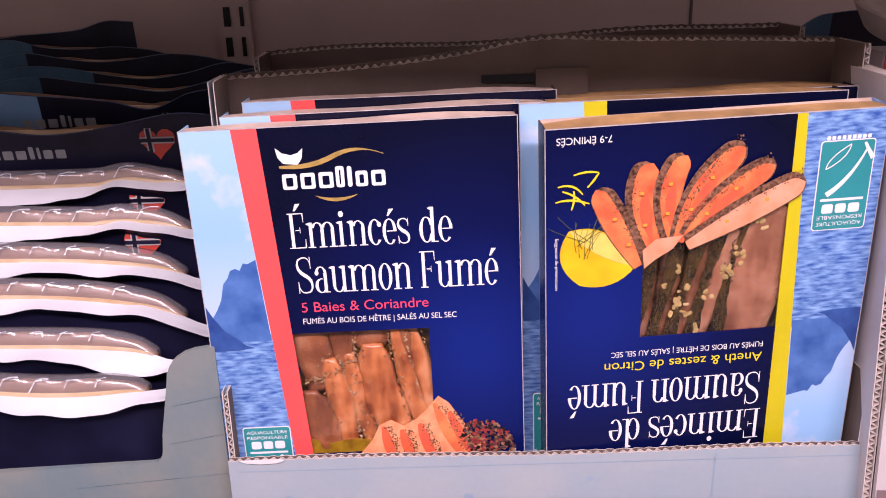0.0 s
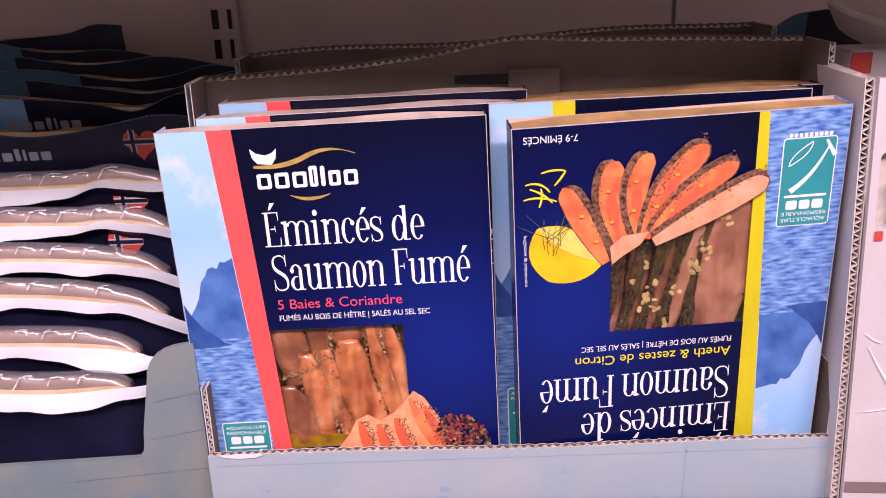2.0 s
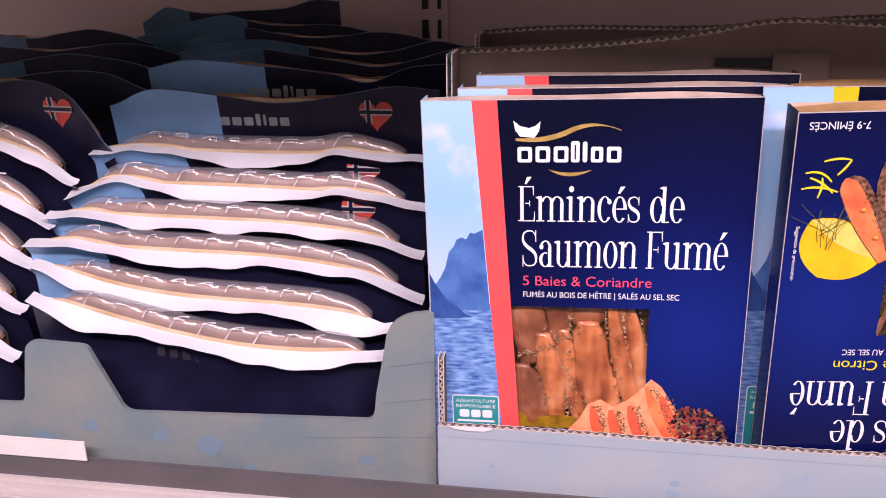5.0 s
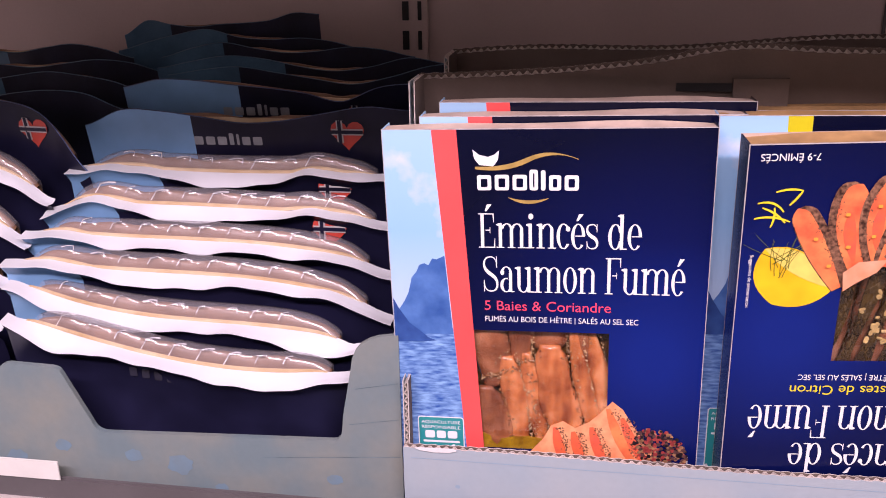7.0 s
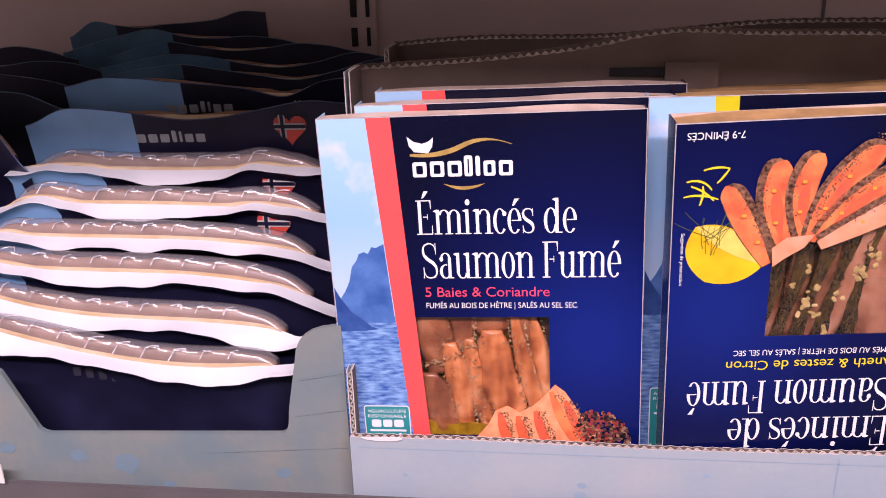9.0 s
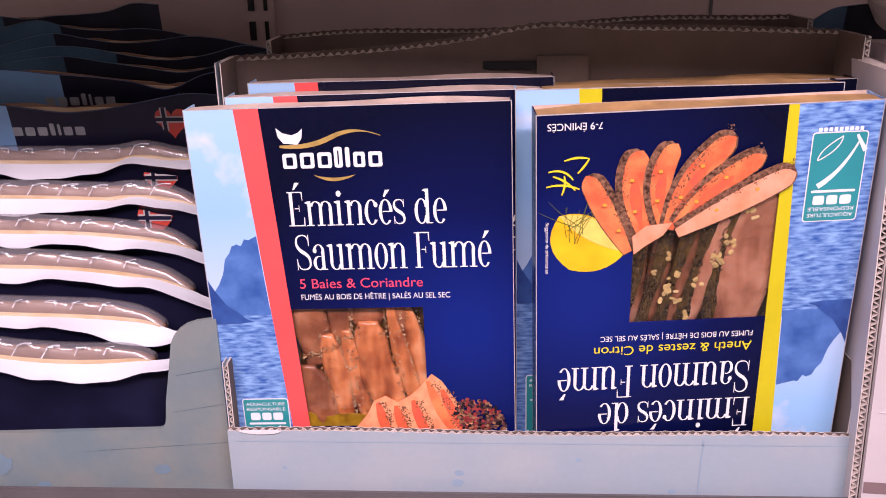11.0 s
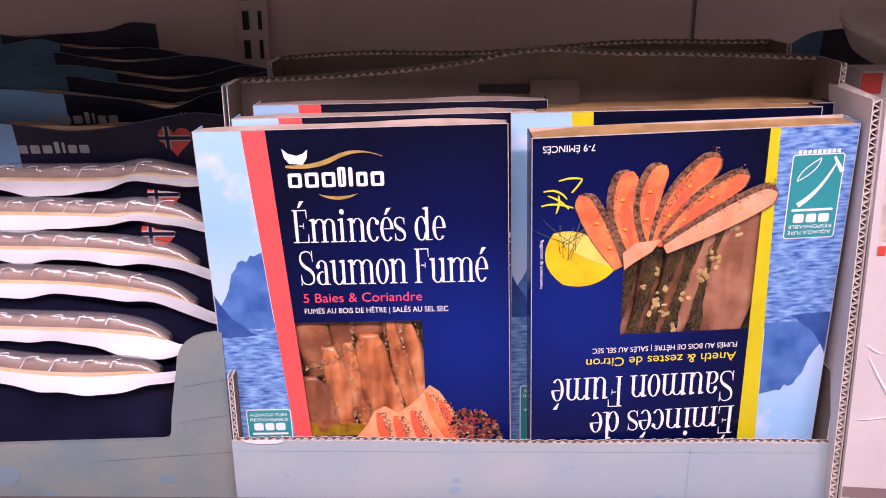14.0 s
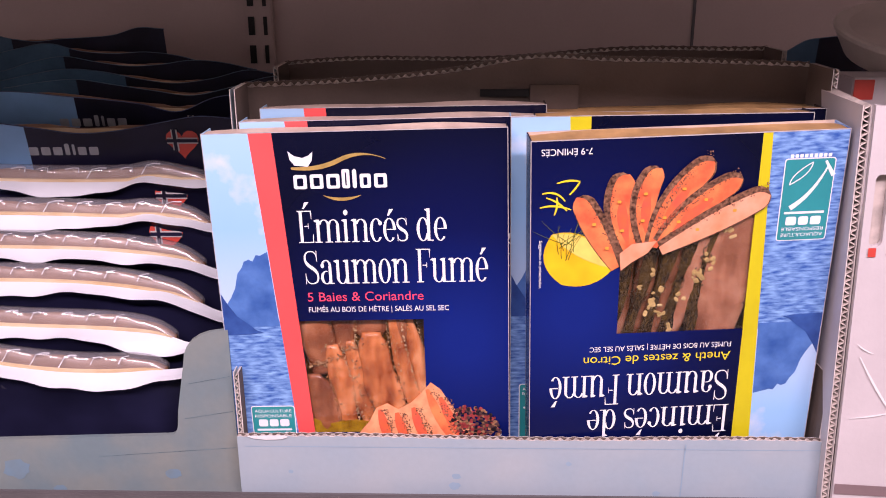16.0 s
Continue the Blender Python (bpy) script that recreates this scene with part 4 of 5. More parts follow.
def cutout_carton():
    c = thing("cutout_carton", pose(-0.1135, 0.3745, SHELF + 0.0004, 0, 0, 3.0) @ pose(0.1135, 0, 0), "pale blue-grey corrugated carton with two cut-outs, filled with film packs", "carton", "display cartons")
    z = lambda v: v - SHELF
    xl, xr = -0.485, -0.1135
    pts = [(xr, 0), (xr, z(1.0965))] + bend((xr - 0.004, z(1.0962)), (-0.1375, z(1.095)), (-0.1385, z(1.078)), 6) + [(-0.1440, z(1.050))] + bend((-0.1450, z(1.041)), (-0.1460, z(1.0343)), (-0.1505, z(1.0345)), 5)
    pts += bend((-0.2750, z(1.0335)), (-0.2815, z(1.0335)), (-0.2832, z(1.040)), 5) + bend((-0.2960, z(1.0690)), (-0.2965, z(1.0715)), (-0.3010, z(1.0720)), 4)
    pts += bend((-0.3240, z(1.0735)), (-0.3300, z(1.0735)), (-0.3315, z(1.068)), 4) + bend((-0.3360, z(1.042)), (-0.3365, z(1.0360)), (-0.343, z(1.0360)), 5)
    pts += [(-0.455, z(1.0365)), (-0.462, z(1.05)), (-0.465, z(1.0715)), (xl, z(1.0735)), (xl, 0)]
    part("front_board", plate(pts, 0, 0.003), PALE_GREY, c, "front board with rounded cut-outs and faint blue print")
    corrugated("back_board", c, pose(xl, 0.235, 0), xr - xl, lambda t: 0.12, (KRAFT, KRAFT))
    corrugated("side_board", c, pose(xl + 0.003, 0.0035, 0, 0, 0, 90), 0.230, lambda t: 0.10 + 0.02 * t, (KRAFT, KRAFT))
    corrugated("side_board", c, pose(xr, 0.0035, 0, 0, 0, 90), 0.230, lambda t: 0.1005 + 0.02 * t, (KRAFT, KRAFT))
    part("carton_floor", box(xl + 0.004, xr - 0.004, 0.004, 0.234, 0, 0.0008), KRAFT, c)
    for x0, x1, zz in ((-0.137, -0.1145, 0.070), (-0.141, -0.1145, 0.049), (-0.19, -0.1145, 0.0265)):
        part("printed_line", plate([(x0, zz), (x1, zz + 0.004), (x1, zz + 0.0043), (x0, zz + 0.0003)], -0.0002), SMUDGE, c)
    rnd = random.Random(12)
    for x, zz, r in ((-0.1505, 0.0150, 0.0042), (-0.236, 0.0200, 0.0075), (-0.262, 0.0245, 0.0050), (-0.302, 0.0290, 0.0046), (-0.214, 0.0060, 0.0040), (-0.330, 0.0200, 0.0060)):
        part("blue_smudge", smudge(rnd, x, zz, r), SMUDGE_SOFT, c, "faint blue printed smudge")


def smudge(rnd, x, z, r):
    """An uneven blot on a printed board."""
    n = 16
    f = [0.85 + 0.3 * rnd.random() for _ in range(n)]
    return plate([(x + r * f[i] * math.cos(2 * math.pi * i / n), z + 0.8 * r * f[i] * math.sin(2 * math.pi * i / n)) for i in range(n)], -0.0002)


cutout_carton()

# ---- film-wrapped packs ----


def heights(stations):
    """A smooth curve through evenly spaced heights, and its slow trend, as functions of 0..1."""
    n = len(stations) - 1
    co = np.polyfit(np.linspace(0, 1, n + 1), stations, 3)

    def curve(s):
        f = min(max(s, 0), 1) * n
        i = min(int(f), n - 1)
        t = f - i
        p = [stations[min(max(i + d, 0), n)] for d in (-1, 0, 1, 2)]
        return p[1] + 0.5 * t * (p[2] - p[0] + t * (2 * p[0] - 5 * p[1] + 4 * p[2] - p[3] + t * (3 * (p[1] - p[2]) + p[3] - p[0])))

    return curve, lambda s: float(np.polyval(co, s))


def sheet(rows, bm=None, index=lambda i, j: 0, closed=False):
    """Faces between rows of points."""
    bm = bm or bmesh.new()
    vs = [[bm.verts.new(p) for p in r] for r in rows]
    for i, (a, b) in enumerate(zip(vs, vs[1:])):
        for j in range(len(a) - (0 if closed else 1)):
            k = (j + 1) % len(a)
            bm.faces.new((a[j], a[k], b[k], b[j])).material_index = index(i, j)
    return bm


def heart_flag(p, hx, zb, depth):
    out = [(hx + 0.0105 * math.sin(t) ** 3, zb + 0.00066 * (13 * math.cos(t) - 5 * math.cos(2 * t) - 2 * math.cos(3 * t) - math.cos(4 * t))) for t in (0.2618 * i for i in range(24))]

    def laid(outline, lift):
        bm = plate(outline)
        for v in bm.verts:
            v.co.y = depth(v.co.x, v.co.z) - lift
        return bm

    heart = part("heart_flag", laid(out, 0.0006), FLAG_RED, p, "red heart with a dark cross edged in white")
    for lift, w, mt in ((0.0009, 0.0020, FLAG_WHITE), (0.0012, 0.0011, SLEEVE_NAVY)):
        part("cross_bar", laid([(hx - 0.0046 - w, zb - 0.005), (hx - 0.0046 + w, zb - 0.006), (hx - 0.0046 + w, zb + 0.0085), (hx - 0.0046 - w, zb + 0.0085)], lift), mt, heart)
        part("cross_bar", laid([(hx - 0.0098, zb + 0.0012 - w), (hx + 0.0098, zb + 0.0012 - w), (hx + 0.0098, zb + 0.0012 + w), (hx - 0.0098, zb + 0.0012 + w)], lift + 0.0001), mt, heart)


FACE_DEPTH = 0.0095


def flat_pack(xl, xr, y, stations, seed, label="", blue=0.20, heart=False, rise=0.0038, group="film packs in the carton"):
    """A film pack filed on edge and nodding forward: printed face in the shade, wavy white margin, gold board, ribbed blister behind."""
    rnd = random.Random(seed)
    base = SHELF + 0.002
    curve, trend = heights([v - base for v in stations])
    p = thing("film_salmon_pack", pose((xl + xr) / 2, y, base), label or "dark navy film-wrapped salmon pack with wavy white margin", "salmon pack", group)
    w, n = xr - xl, 72
    X = lambda s: -w / 2 + w * s
    ripple = lambda s: 0.0005 * math.sin(31 * s + seed) + 0.0004 * math.sin(53 * s + 2 * seed)
    gold = lambda s: trend(s) + rise - 0.006 * max(0, (s - 0.86) / 0.14) ** 2 - 0.004 * max(0, (0.10 - s) / 0.10) ** 2
    wave = lambda s: 0.0014 * math.sin(9 * s + seed)
    face, flap = [], []
    for i in range(n + 1):
        s = i / n
        ze = curve(s) + ripple(s)
        g = max(gold(s), ze + 0.0022)
        face.append([(X(s), 0.0125, 0.002), (X(s), 0.0100, 0.6 * ze), (X(s), 0.0075 + wave(s), ze - 0.007), (X(s), 0.0030 + wave(s), ze - 0.0012), (X(s), 0, ze)])
        h = (g - ze) * (1 - 0.85 * max(0, (s - 0.88) / 0.12) ** 1.5)
        flap.append([(X(s), 0, ze), (X(s), 0.0012, ze + 0.0005), (X(s), 0.0034 + 0.0008 * math.sin(14 * s + seed), ze + 0.30 * h), (X(s), 0.0062 + 0.0006 * math.sin(19 * s), ze + 0.66 * h), (X(s), FACE_DEPTH, g)])
    part("printed_film", sheet(face, index=lambda i, j: 1 if i / n < blue else 0), (SLEEVE_NAVY, SLEEVE_BLUE), p, "dark navy printed film with light blue end", smooth=True)
    part("white_margin", sheet(flap), FILM_WHITE, p, "wavy white margin of the backing film", smooth=True)
    a, b = 0.055, 0.925
    rows = []
    for i in range(n + 1):
        s = a + (b - a) * i / n
        g = max(gold(s), curve(s) + 0.0022) - 0.0004
        t = 0.0009 * (1 - abs(2 * i / n - 1) ** 8) + 0.0003
        rows.append([(X(s), FACE_DEPTH - 0.0008, g), (X(s), FACE_DEPTH - 0.0008, g + t * 1.2), (X(s), FACE_DEPTH + 0.0006, g + t * 1.5), (X(s), FACE_DEPTH + 0.0006, g)])
    part("gold_board", sheet(rows, closed=True), GOLD_BOARD, p, smooth=False)
    a, b, k = 0.075, 0.93, 150
    pitch, start = 0.078 + 0.006 * rnd.random(), 0.13 + 0.03 * rnd.random()
    fill, shell = [], []
    for i in range(k + 1):
        s = a + (b - a) * i / k
        end = 1 - abs(2 * i / k - 1) ** 7
        g = max(gold(s), curve(s) + 0.0022)
        top = g + 0.0012 + 0.0076 * end
        q = ((s - start) / pitch) % 1.0
        rib = 0.0011 * (1 if 0.12 < q < 0.62 else 0) * end * (0.1 < s < 0.82)
        shell.append([(X(s), FACE_DEPTH + 0.0002, g), (X(s), FACE_DEPTH + 0.0010 - rib * 0.4, g + 0.5 * (top - g)), (X(s), FACE_DEPTH + 0.0028 - rib, top - 0.0010), (X(s), FACE_DEPTH + 0.0044 - rib, top + rib * 0.5), (X(s), FACE_DEPTH + 0.0072, top + 0.0002), (X(s), FACE_DEPTH + 0.0080, top - 0.0012), (X(s), FACE_DEPTH + 0.0082, g - 0.012)])
        low = top - 0.0024 - 0.0007 * math.sin(40 * s + seed) * end
        fill.append([(X(s), FACE_DEPTH + 0.0024, g - 0.002), (X(s), FACE_DEPTH + 0.0030, low - 0.0010), (X(s), FACE_DEPTH + 0.0050, low), (X(s), FACE_DEPTH + 0.0070, low - 0.0006), (X(s), FACE_DEPTH + 0.0074, g - 0.012)])
    part("salmon_filling", sheet(fill), PACK_SALMON, p, "brown smoked salmon inside the blister", smooth=True)
    blister = part("blister", sheet(shell), CLEAR, p, "clear ribbed plastic blister", smooth=True)
    style = rnd.choice((0, 1, 2))
    for i in range(9):     # white strips on the ribs, painted glints of the folded film
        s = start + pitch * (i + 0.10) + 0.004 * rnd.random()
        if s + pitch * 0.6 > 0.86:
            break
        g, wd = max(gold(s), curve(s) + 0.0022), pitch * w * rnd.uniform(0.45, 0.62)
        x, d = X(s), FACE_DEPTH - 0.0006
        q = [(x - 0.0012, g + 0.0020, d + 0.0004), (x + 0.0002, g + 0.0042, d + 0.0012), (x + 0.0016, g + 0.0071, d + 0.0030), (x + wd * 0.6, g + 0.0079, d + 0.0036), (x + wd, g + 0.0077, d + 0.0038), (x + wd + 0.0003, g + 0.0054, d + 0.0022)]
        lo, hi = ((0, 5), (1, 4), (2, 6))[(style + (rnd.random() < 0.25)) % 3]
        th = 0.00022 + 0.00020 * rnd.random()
        part("glint_crease", sheet([[(u + th * dx, c + th * dz, v + th * dz) for dx, dz in ((-1, 0), (0, -1), (1, 0), (0, 1))] for u, v, c in q[lo:hi]], closed=True), GLINT_CREASE, blister, smooth=True)
    if heart:
        heart_flag(p, X(0.815), curve(0.815) - 0.0095, lambda x, z: 0.0062)
    return p


def upright_pack(xl, xr, y, stations, seed, label, blue=0.34, dark=False, marks=True, group="film packs in the carton"):
    """A film pack that stands upright: printed face with a wavy top edge, board and filling just behind it."""
    base = SHELF + 0.002
    curve, trend = heights([v - base for v in stations])
    p = thing("film_salmon_pack", pose((xl + xr) / 2, y, base), label, "salmon pack", group)
    w, n = xr - xl, 64
    X = lambda s: -w / 2 + w * s
    depth = lambda x, z: 0.0125 - 0.0125 * min(1, max(0, z / curve(x / w + 0.5))) ** 3 + 0.0012 * math.sin(55 * x + seed)
    levels = (0.02, 0.4, 0.7, 0.84, 0.92, 0.97, 1.0)
    face = [[(X(i / n), depth(X(i / n), f * curve(i / n)), f * curve(i / n)) for f in levels] for i in range(n + 1)]
    # dark packs take a duller blue: the shade back there is in the colour
    mats = (NAVY_DARK, SHADED_BLUE) if dark else (SLEEVE_NAVY, SLEEVE_BLUE)
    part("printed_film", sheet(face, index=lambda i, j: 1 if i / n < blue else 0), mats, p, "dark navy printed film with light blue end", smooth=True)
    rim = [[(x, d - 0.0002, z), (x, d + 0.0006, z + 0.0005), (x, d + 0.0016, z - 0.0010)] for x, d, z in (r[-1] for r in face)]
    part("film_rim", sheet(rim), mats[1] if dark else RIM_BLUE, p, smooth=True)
    for nm, a, b, d, drop, mt in (("gold_board", 0.20, 0.90, 0.0030, 0.0022, GOLD_BOARD), ("salmon_filling", 0.16, 0.93, 0.0062, 0.0004, PACK_SALMON)):
        rows = []
        for i in range(n + 1):
            s = a + (b - a) * i / n
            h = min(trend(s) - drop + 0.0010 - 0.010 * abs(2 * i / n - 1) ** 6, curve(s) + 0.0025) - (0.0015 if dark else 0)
            e = depth(X(s), h) + d
            rows.append([(X(s), 0.0150 + d, 0.004), (X(s), depth(X(s), 0.8 * h) + d, 0.8 * h), (X(s), e, h - 0.0006), (X(s), e + 0.0010, h), (X(s), e + 0.0026, h - 0.0006), (X(s), 0.0180 + d, 0.004)])
        part(nm, sheet(rows), mt, p, smooth=True)
    if marks:
        x, z = X(0.345), trend(0.45) - 0.0185
        for a, b, hh in ((0, 5, 6), (6.5, 11.5, 6), (13, 18, 6), (19.5, 22, 8.5), (23.5, 25, 8), (26.5, 31, 6), (32.5, 37.5, 6)):
            bm = plate(rounded(x + a * 0.00117, x + b * 0.00117, z, z + hh * 0.0009, 0.0008, 3))
            for v in bm.verts:
                v.co.y = depth(v.co.x, v.co.z) - 0.0006
            part("brand_bar", bm, FLAG_PALE, p)
        heart_flag(p, X(0.815), curve(0.815) - 0.0150, depth)
    return p


front_film = flat_pack(-0.338, -0.141, 0.3790, (1.0900, 1.0747, 1.0733, 1.0701, 1.0654, 1.0605, 1.0580, 1.0613, 1.0670), 30, blue=0.0, rise=0.0050)
flat_pack(-0.347, -0.140, 0.3977, (1.1020, 1.0901, 1.0827, 1.0796, 1.0808, 1.0810, 1.0779, 1.0697, 1.0740), 31, rise=0.0055)
flat_pack(-0.362, -0.127, 0.4164, (1.1060, 1.1082, 1.1032, 1.0986, 1.0990, 1.1012, 1.0983, 1.0943, 1.0830), 32)
flat_pack(-0.359, -0.130, 0.4351, (1.1180, 1.1204, 1.1142, 1.1159, 1.1134, 1.1152, 1.1122, 1.1110, 1.1020), 33, blue=0.24)
flat_pack(-0.355, -0.130, 0.4538, (1.1250, 1.1359, 1.1339, 1.1263, 1.1273, 1.1289, 1.1324, 1.1301, 1.1240), 34, blue=0.22, heart=True)
flat_pack(-0.346, -0.133, 0.4725, (1.1490, 1.1516, 1.1510, 1.1457, 1.1430, 1.1463, 1.1520, 1.1495, 1.1490), 35, blue=0.28, heart=True)
upright_pack(-0.339, -0.128, 0.4920, (1.1760, 1.1862, 1.1860, 1.1827, 1.1790, 1.1808, 1.1858, 1.1901, 1.1880), 51, "navy film salmon pack with light blue end, upright")
upright_pack(-0.325, -0.128, 0.5200, (1.1960, 1.2011, 1.2010, 1.1985, 1.1962, 1.1931, 1.1883, 1.1975, 1.2000), 57, "navy film salmon pack with light blue end, upright", blue=0.40)
for row, (x0, n, z, hh) in enumerate(((-0.030, 6, 0.0600, 0.0055), (0.000, 9, 0.0490, 0.0030))):
    for i in range(n):
        part("print_bar", plate(rounded(x0 + 0.0072 * i * (1 - 0.30 * row), x0 + (0.0072 * i + 0.0045) * (1 - 0.30 * row), z - 0.0009 * i, z - 0.0009 * i + hh, 0.0008, 3), 0.0090 if row else 0.0084), FLAG_GREY, front_film)

# second column, slumped down towards the first
SLUMP = (0.0, 0.001, 0.002, 0.001, 0.002, 0.000, -0.004, -0.014, -0.026)
for k, (xr, y, z) in enumerate(((-0.352, 0.3790, 1.078), (-0.356, 0.3977, 1.098), (-0.358, 0.4164, 1.118), (-0.355, 0.4351, 1.138), (-0.348, 0.4538, 1.160))):
    flat_pack(xr - 0.190, xr, y, [z + d for d in SLUMP], 70 + k, "dark navy film-wrapped salmon pack slumped to one side", blue=0.1)
upright_pack(-0.520, -0.330, 0.4760, (1.184, 1.186, 1.184, 1.182, 1.186, 1.192, 1.193, 1.183, 1.150), 81, "navy film salmon pack with red heart, upright", blue=0.2)
upright_pack(-0.515, -0.318, 0.5050, (1.184, 1.186, 1.184, 1.186, 1.190, 1.194, 1.196, 1.194, 1.184), 83, "film salmon pack at the back, blue end darkened as shade", dark=True, marks=False)

# packs further back, their blue ends coloured darker for the shade
BACK = (((-0.310, -0.100, 0.555), (1.199, 1.203, 1.205, 1.201, 1.197, 1.194, 1.199, 1.206, 1.208)),
        ((-0.335, -0.120, 0.590), (1.199, 1.204, 1.208, 1.206, 1.201, 1.198, 1.201, 1.207, 1.203)),
        ((-0.350, -0.150, 0.630), (1.202, 1.209, 1.213, 1.209, 1.206, 1.207, 1.210, 1.208, 1.203)),
        ((-0.405, -0.195, 0.665), (1.203, 1.210, 1.216, 1.220, 1.214, 1.212, 1.213, 1.210, 1.204)),
        ((-0.418, -0.243, 0.700), (1.212, 1.224, 1.221, 1.219, 1.221, 1.222, 1.224, 1.230, 1.229)),
        ((-0.520, -0.320, 0.545), (1.192, 1.194, 1.192, 1.195, 1.199, 1.202, 1.200, 1.196, 1.188)),
        ((-0.540, -0.330, 0.590), (1.198, 1.201, 1.203, 1.201, 1.199, 1.202, 1.205, 1.203, 1.196)),
        ((-0.580, -0.380, 0.640), (1.203, 1.206, 1.209, 1.206, 1.204, 1.208, 1.211, 1.207, 1.200)))
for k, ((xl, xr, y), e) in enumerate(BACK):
    upright_pack(xl, xr, y, e, 90 + k, "film salmon pack at the back, blue end darkened as shade", blue=0.45 if k % 2 else 0.25, dark=True, marks=False, group="film packs at the back")
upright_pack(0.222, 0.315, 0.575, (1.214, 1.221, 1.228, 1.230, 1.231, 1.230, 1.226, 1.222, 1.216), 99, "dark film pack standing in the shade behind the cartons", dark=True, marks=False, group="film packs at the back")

# ---- white carton beside the display carton ----


def white_carton():
    c = thing("white_carton", pose(0.2045, 0.3570, SHELF + 0.0006, 0, -2.1, -6), "white corrugated carton with taupe label and torn paper front", "carton", "display cartons")
    corrugated("side_board", c, pose(0.0, 0.0, 0, 0, 0, 90), 0.150, lambda t: 0.2215 - 0.004 * t, (WHITE_BOARD, WHITE_BOARD), 0.004, level=lambda z: 0.0, label="white side board with fluted front edge")
    slot = rounded(0.0040, 0.0100, 0.155, 0.190, 0.0028)
    outer = [(0.0005, 0), (0.21, 0), (0.21, 0.206), (0.012, 0.2115), (0.0095, 0.2130), (0.0085, 0.2210), (0.0005, 0.2220)]
    bm = bmesh.new()
    vo = [bm.verts.new((x, 0, z)) for x, z in outer]
    vi = [bm.verts.new((x, 0, z)) for x, z in slot]
    eo = [bm.edges.new((vo[i], vo[(i + 1) % len(vo)])) for i in range(len(vo))]
    ei = [bm.edges.new((vi[i], vi[(i + 1) % len(vi)])) for i in range(len(vi))]
    bmesh.ops.triangle_fill(bm, use_beauty=True, edges=eo + ei)
    ex = bmesh.ops.extrude_face_region(bm, geom=list(bm.faces))
    bmesh.ops.translate(bm, verts=[v for v in ex["geom"] if isinstance(v, bmesh.types.BMVert)], vec=(0, -0.0035, 0))
    front = part("front_board", bm, WHITE_BOARD, c, "white front board with a hand slot")
    part("slot_lining", box(0.0045, 0.0120, 0.0012, 0.0018, 0.150, 0.195), FLUTE, c)
    part("taupe_label", plate([(0.0120, 0.1690), (0.0160, 0.1715), (0.0230, 0.1725), (0.0290, 0.1700), (0.0315, 0.2065), (0.0150, 0.2070)], -0.0042, 0.0003), TAUPE, c, "taupe rectangular brand label")
    for i, (a, b, z0, z1) in enumerate(((0.0155, 0.0265, 0.1885, 0.1908), (0.0150, 0.0175, 0.1855, 0.1873), (0.0182, 0.0270, 0.1845, 0.1872), (0.0145, 0.0205, 0.1785, 0.1825))):
        part("brand_bar", plate(rounded(a, b, z0, z1, 0.0010, 3), -0.0045), WHITE, c)
    part("food_photo", plate([(0.034, 0.086), (0.12, 0.084), (0.12, 0.140), (0.036, 0.140)], -0.0042, 0.0003), ORANGE_PHOTO, c, "orange printed food photograph")
    part("photo_plate", plate([(0.0455 + 0.006 * math.cos(a * 0.5), 0.106 + 0.007 * math.sin(a * 0.5)) for a in range(13)], -0.0046), TORN, c)
    part("print_strip", plate([(0.029, 0.073), (0.12, 0.071), (0.12, 0.084), (0.033, 0.086)], -0.0042, 0.0003), TORN, c, "white strip with small print")
    part("print_box", plate([(0.0345, 0.078), (0.0375, 0.078), (0.0375, 0.081), (0.0345, 0.081)], -0.0048), TAUPE, c)
    part("print_bar", plate([(0.0395, 0.0795), (0.06, 0.079), (0.06, 0.0805), (0.0395, 0.081)], -0.0048), BLACK_INK, c)
    part("torn_patch", plate([(0.025, 0.066), (0.032, 0.069), (0.12, 0.069), (0.12, 0.028), (0.058, 0.034), (0.040, 0.046), (0.028, 0.055)], -0.0043, 0.0004), TORN, c, "torn patch of bare white paper")
    part("dark_stripe", plate([(0.001, 0.0195), (0.21, 0.0150), (0.21, 0.0200), (0.001, 0.0255)], -0.0042, 0.0003), TAUPE, c, "dark printed stripe")
    part("red_print", plate([(0.004, 0.150), (0.0075, 0.150), (0.0075, 0.1545), (0.004, 0.1545)], -0.0042), FLAG_RED, c)
    for a, b, m_, w_ in (((0.006, 0.098), (0.025, 0.066), (0.015, 0.080), 0.0012), ((0.004, 0.064), (0.027, 0.069), (0.016, 0.065), 0.0009), ((0.004, 0.105), (0.012, 0.100), (0.008, 0.101), 0.0007), ((0.012, 0.152), (0.026, 0.140), (0.021, 0.150), 0.0009)):
        part("crease", plate(ribbon(bend(a, m_, b, 8), lambda t: w_ * math.sin(math.pi * (0.1 + 0.8 * t))), -0.0044), TORN, c)
    part("carton_floor", box(0.005, 0.209, 0.003, 0.149, 0, 0.001), KRAFT, c)
    corrugated("back_board", c, pose(0.0, 0.150, 0), 0.21, lambda t: 0.19, (WHITE_BOARD, WHITE_BOARD))


white_carton()


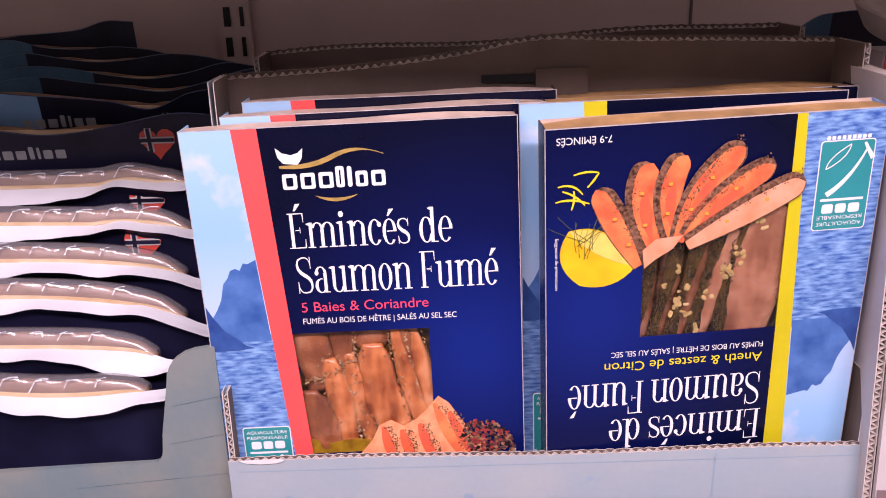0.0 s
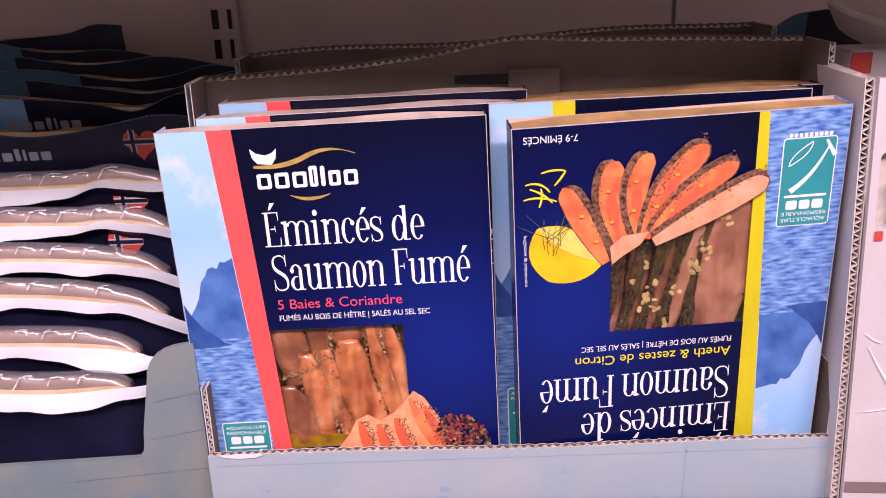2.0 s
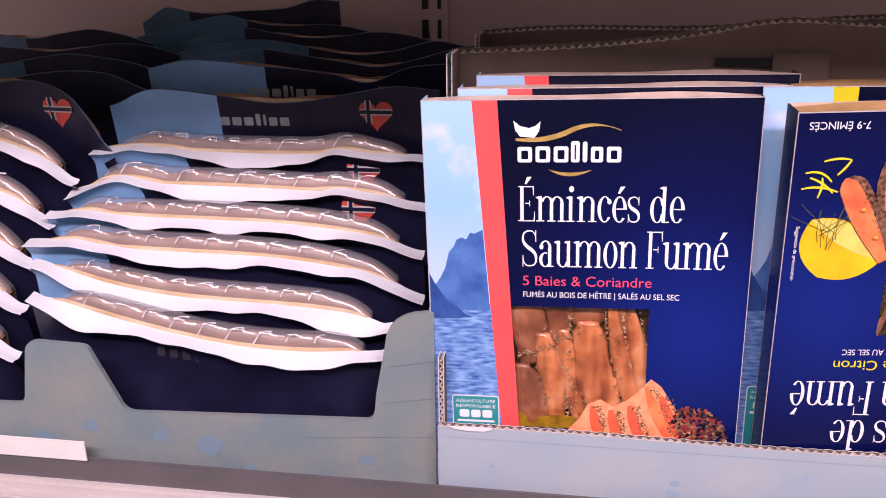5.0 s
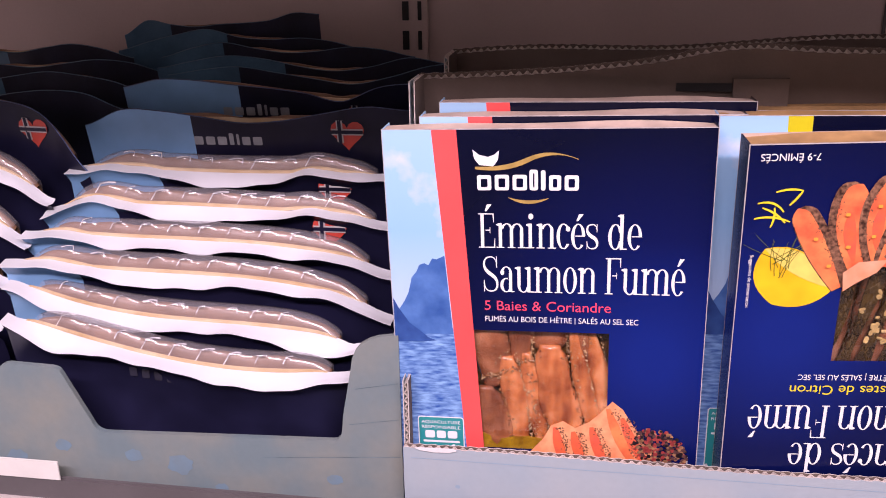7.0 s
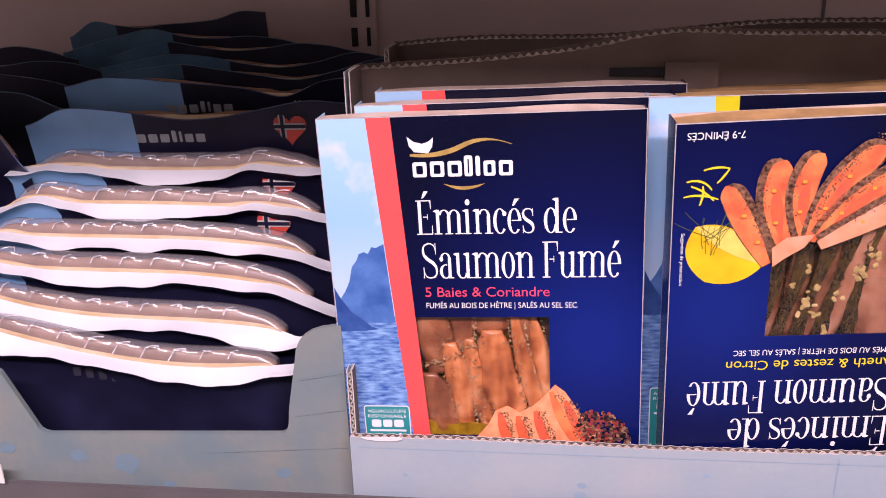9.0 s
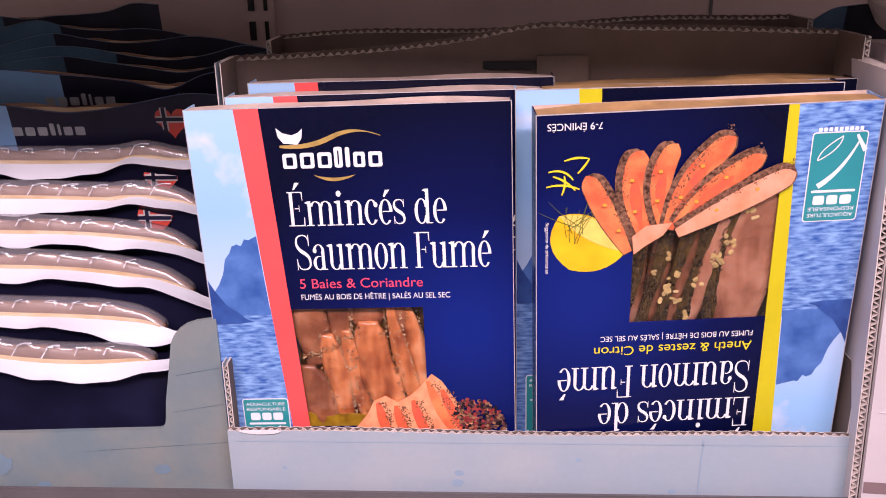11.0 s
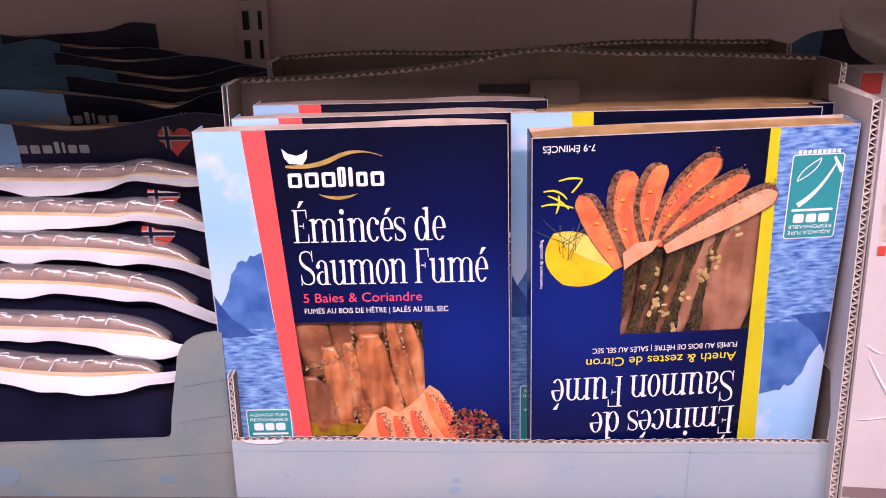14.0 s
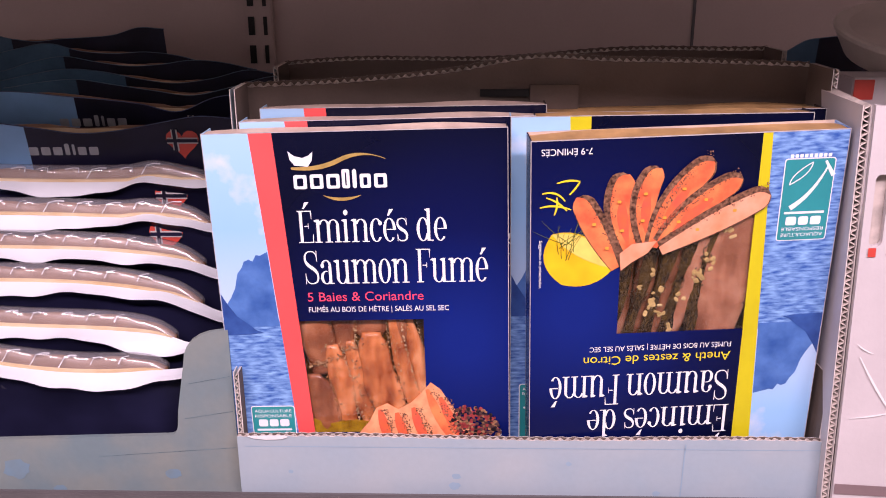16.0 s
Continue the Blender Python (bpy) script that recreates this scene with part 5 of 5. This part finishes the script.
def lidded_pack():
    """Pale rounded tray tilted on the packs inside the white carton."""
    p = thing("lidded_tray", pose(0.322, 0.490, 1.2385, 11, 0, 0), "off-white round food tray with a greenish label", "food tray")
    out = [(0.088 * math.cos(i * math.pi / 24), 0.085 * math.sin(i * math.pi / 24)) for i in range(48)]
    bm = bmesh.new()
    rings = [[bm.verts.new((x * k, z * k, h)) for x, z in out] for k, h in ((0.90, -0.016), (0.985, -0.003), (1.0, -0.001), (1.0, 0.001), (0.985, 0.002), (0.90, 0.0005))]
    for a, b in zip(rings, rings[1:]):
        for i in range(48):
            bm.faces.new((a[i], a[(i + 1) % 48], b[(i + 1) % 48], b[i]))
    bm.faces.new(rings[0][::-1])
    bm.faces.new(rings[-1])
    part("tray_body", bm, TRAY_WHITE, p)
    bm = bmesh.new()
    bm.faces.new([bm.verts.new((0.012 + 0.052 * math.cos(i * 0.2618), -0.010 + 0.040 * math.sin(i * 0.2618), 0.0012)) for i in range(24)])
    part("label", bm, GREEN_PRINT, p, "greenish oval label")
    q = thing("printed_box", pose(0.304, 0.432, SHELF + 0.0016), "white food box with red corner inside the carton", "food box")
    part("box_body", box(-0.085, 0.085, 0, 0.03, 0, 0.2235, bevel=0.001), WHITE_BOARD, q)
    part("red_corner", box(-0.0845, -0.074, -0.0006, -0.0001, 0.212, 0.2225), FLAG_RED, q)
    for i in range(3):
        part("print_bar", box(-0.05 + 0.012 * i, -0.041 + 0.012 * i, -0.0006, -0.0001, 0.197, 0.202), BLACK_INK, q)


lidded_pack()

# a punched slot with its folded flap, and creases on the display carton
# solid black block in place of the slot's shaded hollow
part("punched_slot", box(0.130, 0.157, 0.0732, 0.0748, 0.2140, 0.2180), SLOT_SHADE, main_carton)
part("folded_flap", box(0.1575, 0.184, 0.0728, 0.0756, 0.2065, 0.2205), KRAFT, main_carton, "small folded paper flap")
part("crease_line", plate([(0.2385, 0.002), (0.2391, 0.002), (0.2399, 0.041), (0.2392, 0.041)], -0.0002), SMUDGE_PALE, main_carton)
part("crease_line", plate([(0.004, 0.0372), (0.311, 0.0378), (0.311, 0.0382), (0.004, 0.0376)], -0.0002), SMUDGE_PALE, main_carton)
rnd = random.Random(4)
for x, z, r in ((0.118, 0.0200, 0.0024), (0.117, 0.0140, 0.0030), (0.2260, 0.0105, 0.0020), (0.0280, 0.0220, 0.0014), (0.1780, 0.0285, 0.0016)):
    part("blue_smudge", smudge(rnd, x, z, r), SMUDGE_PALE, main_carton, "faint blue printed smudge")
part("torn_paper", plate([(0.006, 0.0436), (0.009, 0.0425), (0.016, 0.0418), (0.024, 0.0422), (0.0275, 0.0434), (0.026, 0.0442), (0.015, 0.0441)], -0.0009, 0.0007), TORN, main_carton, "small torn white paper fold on the lip")
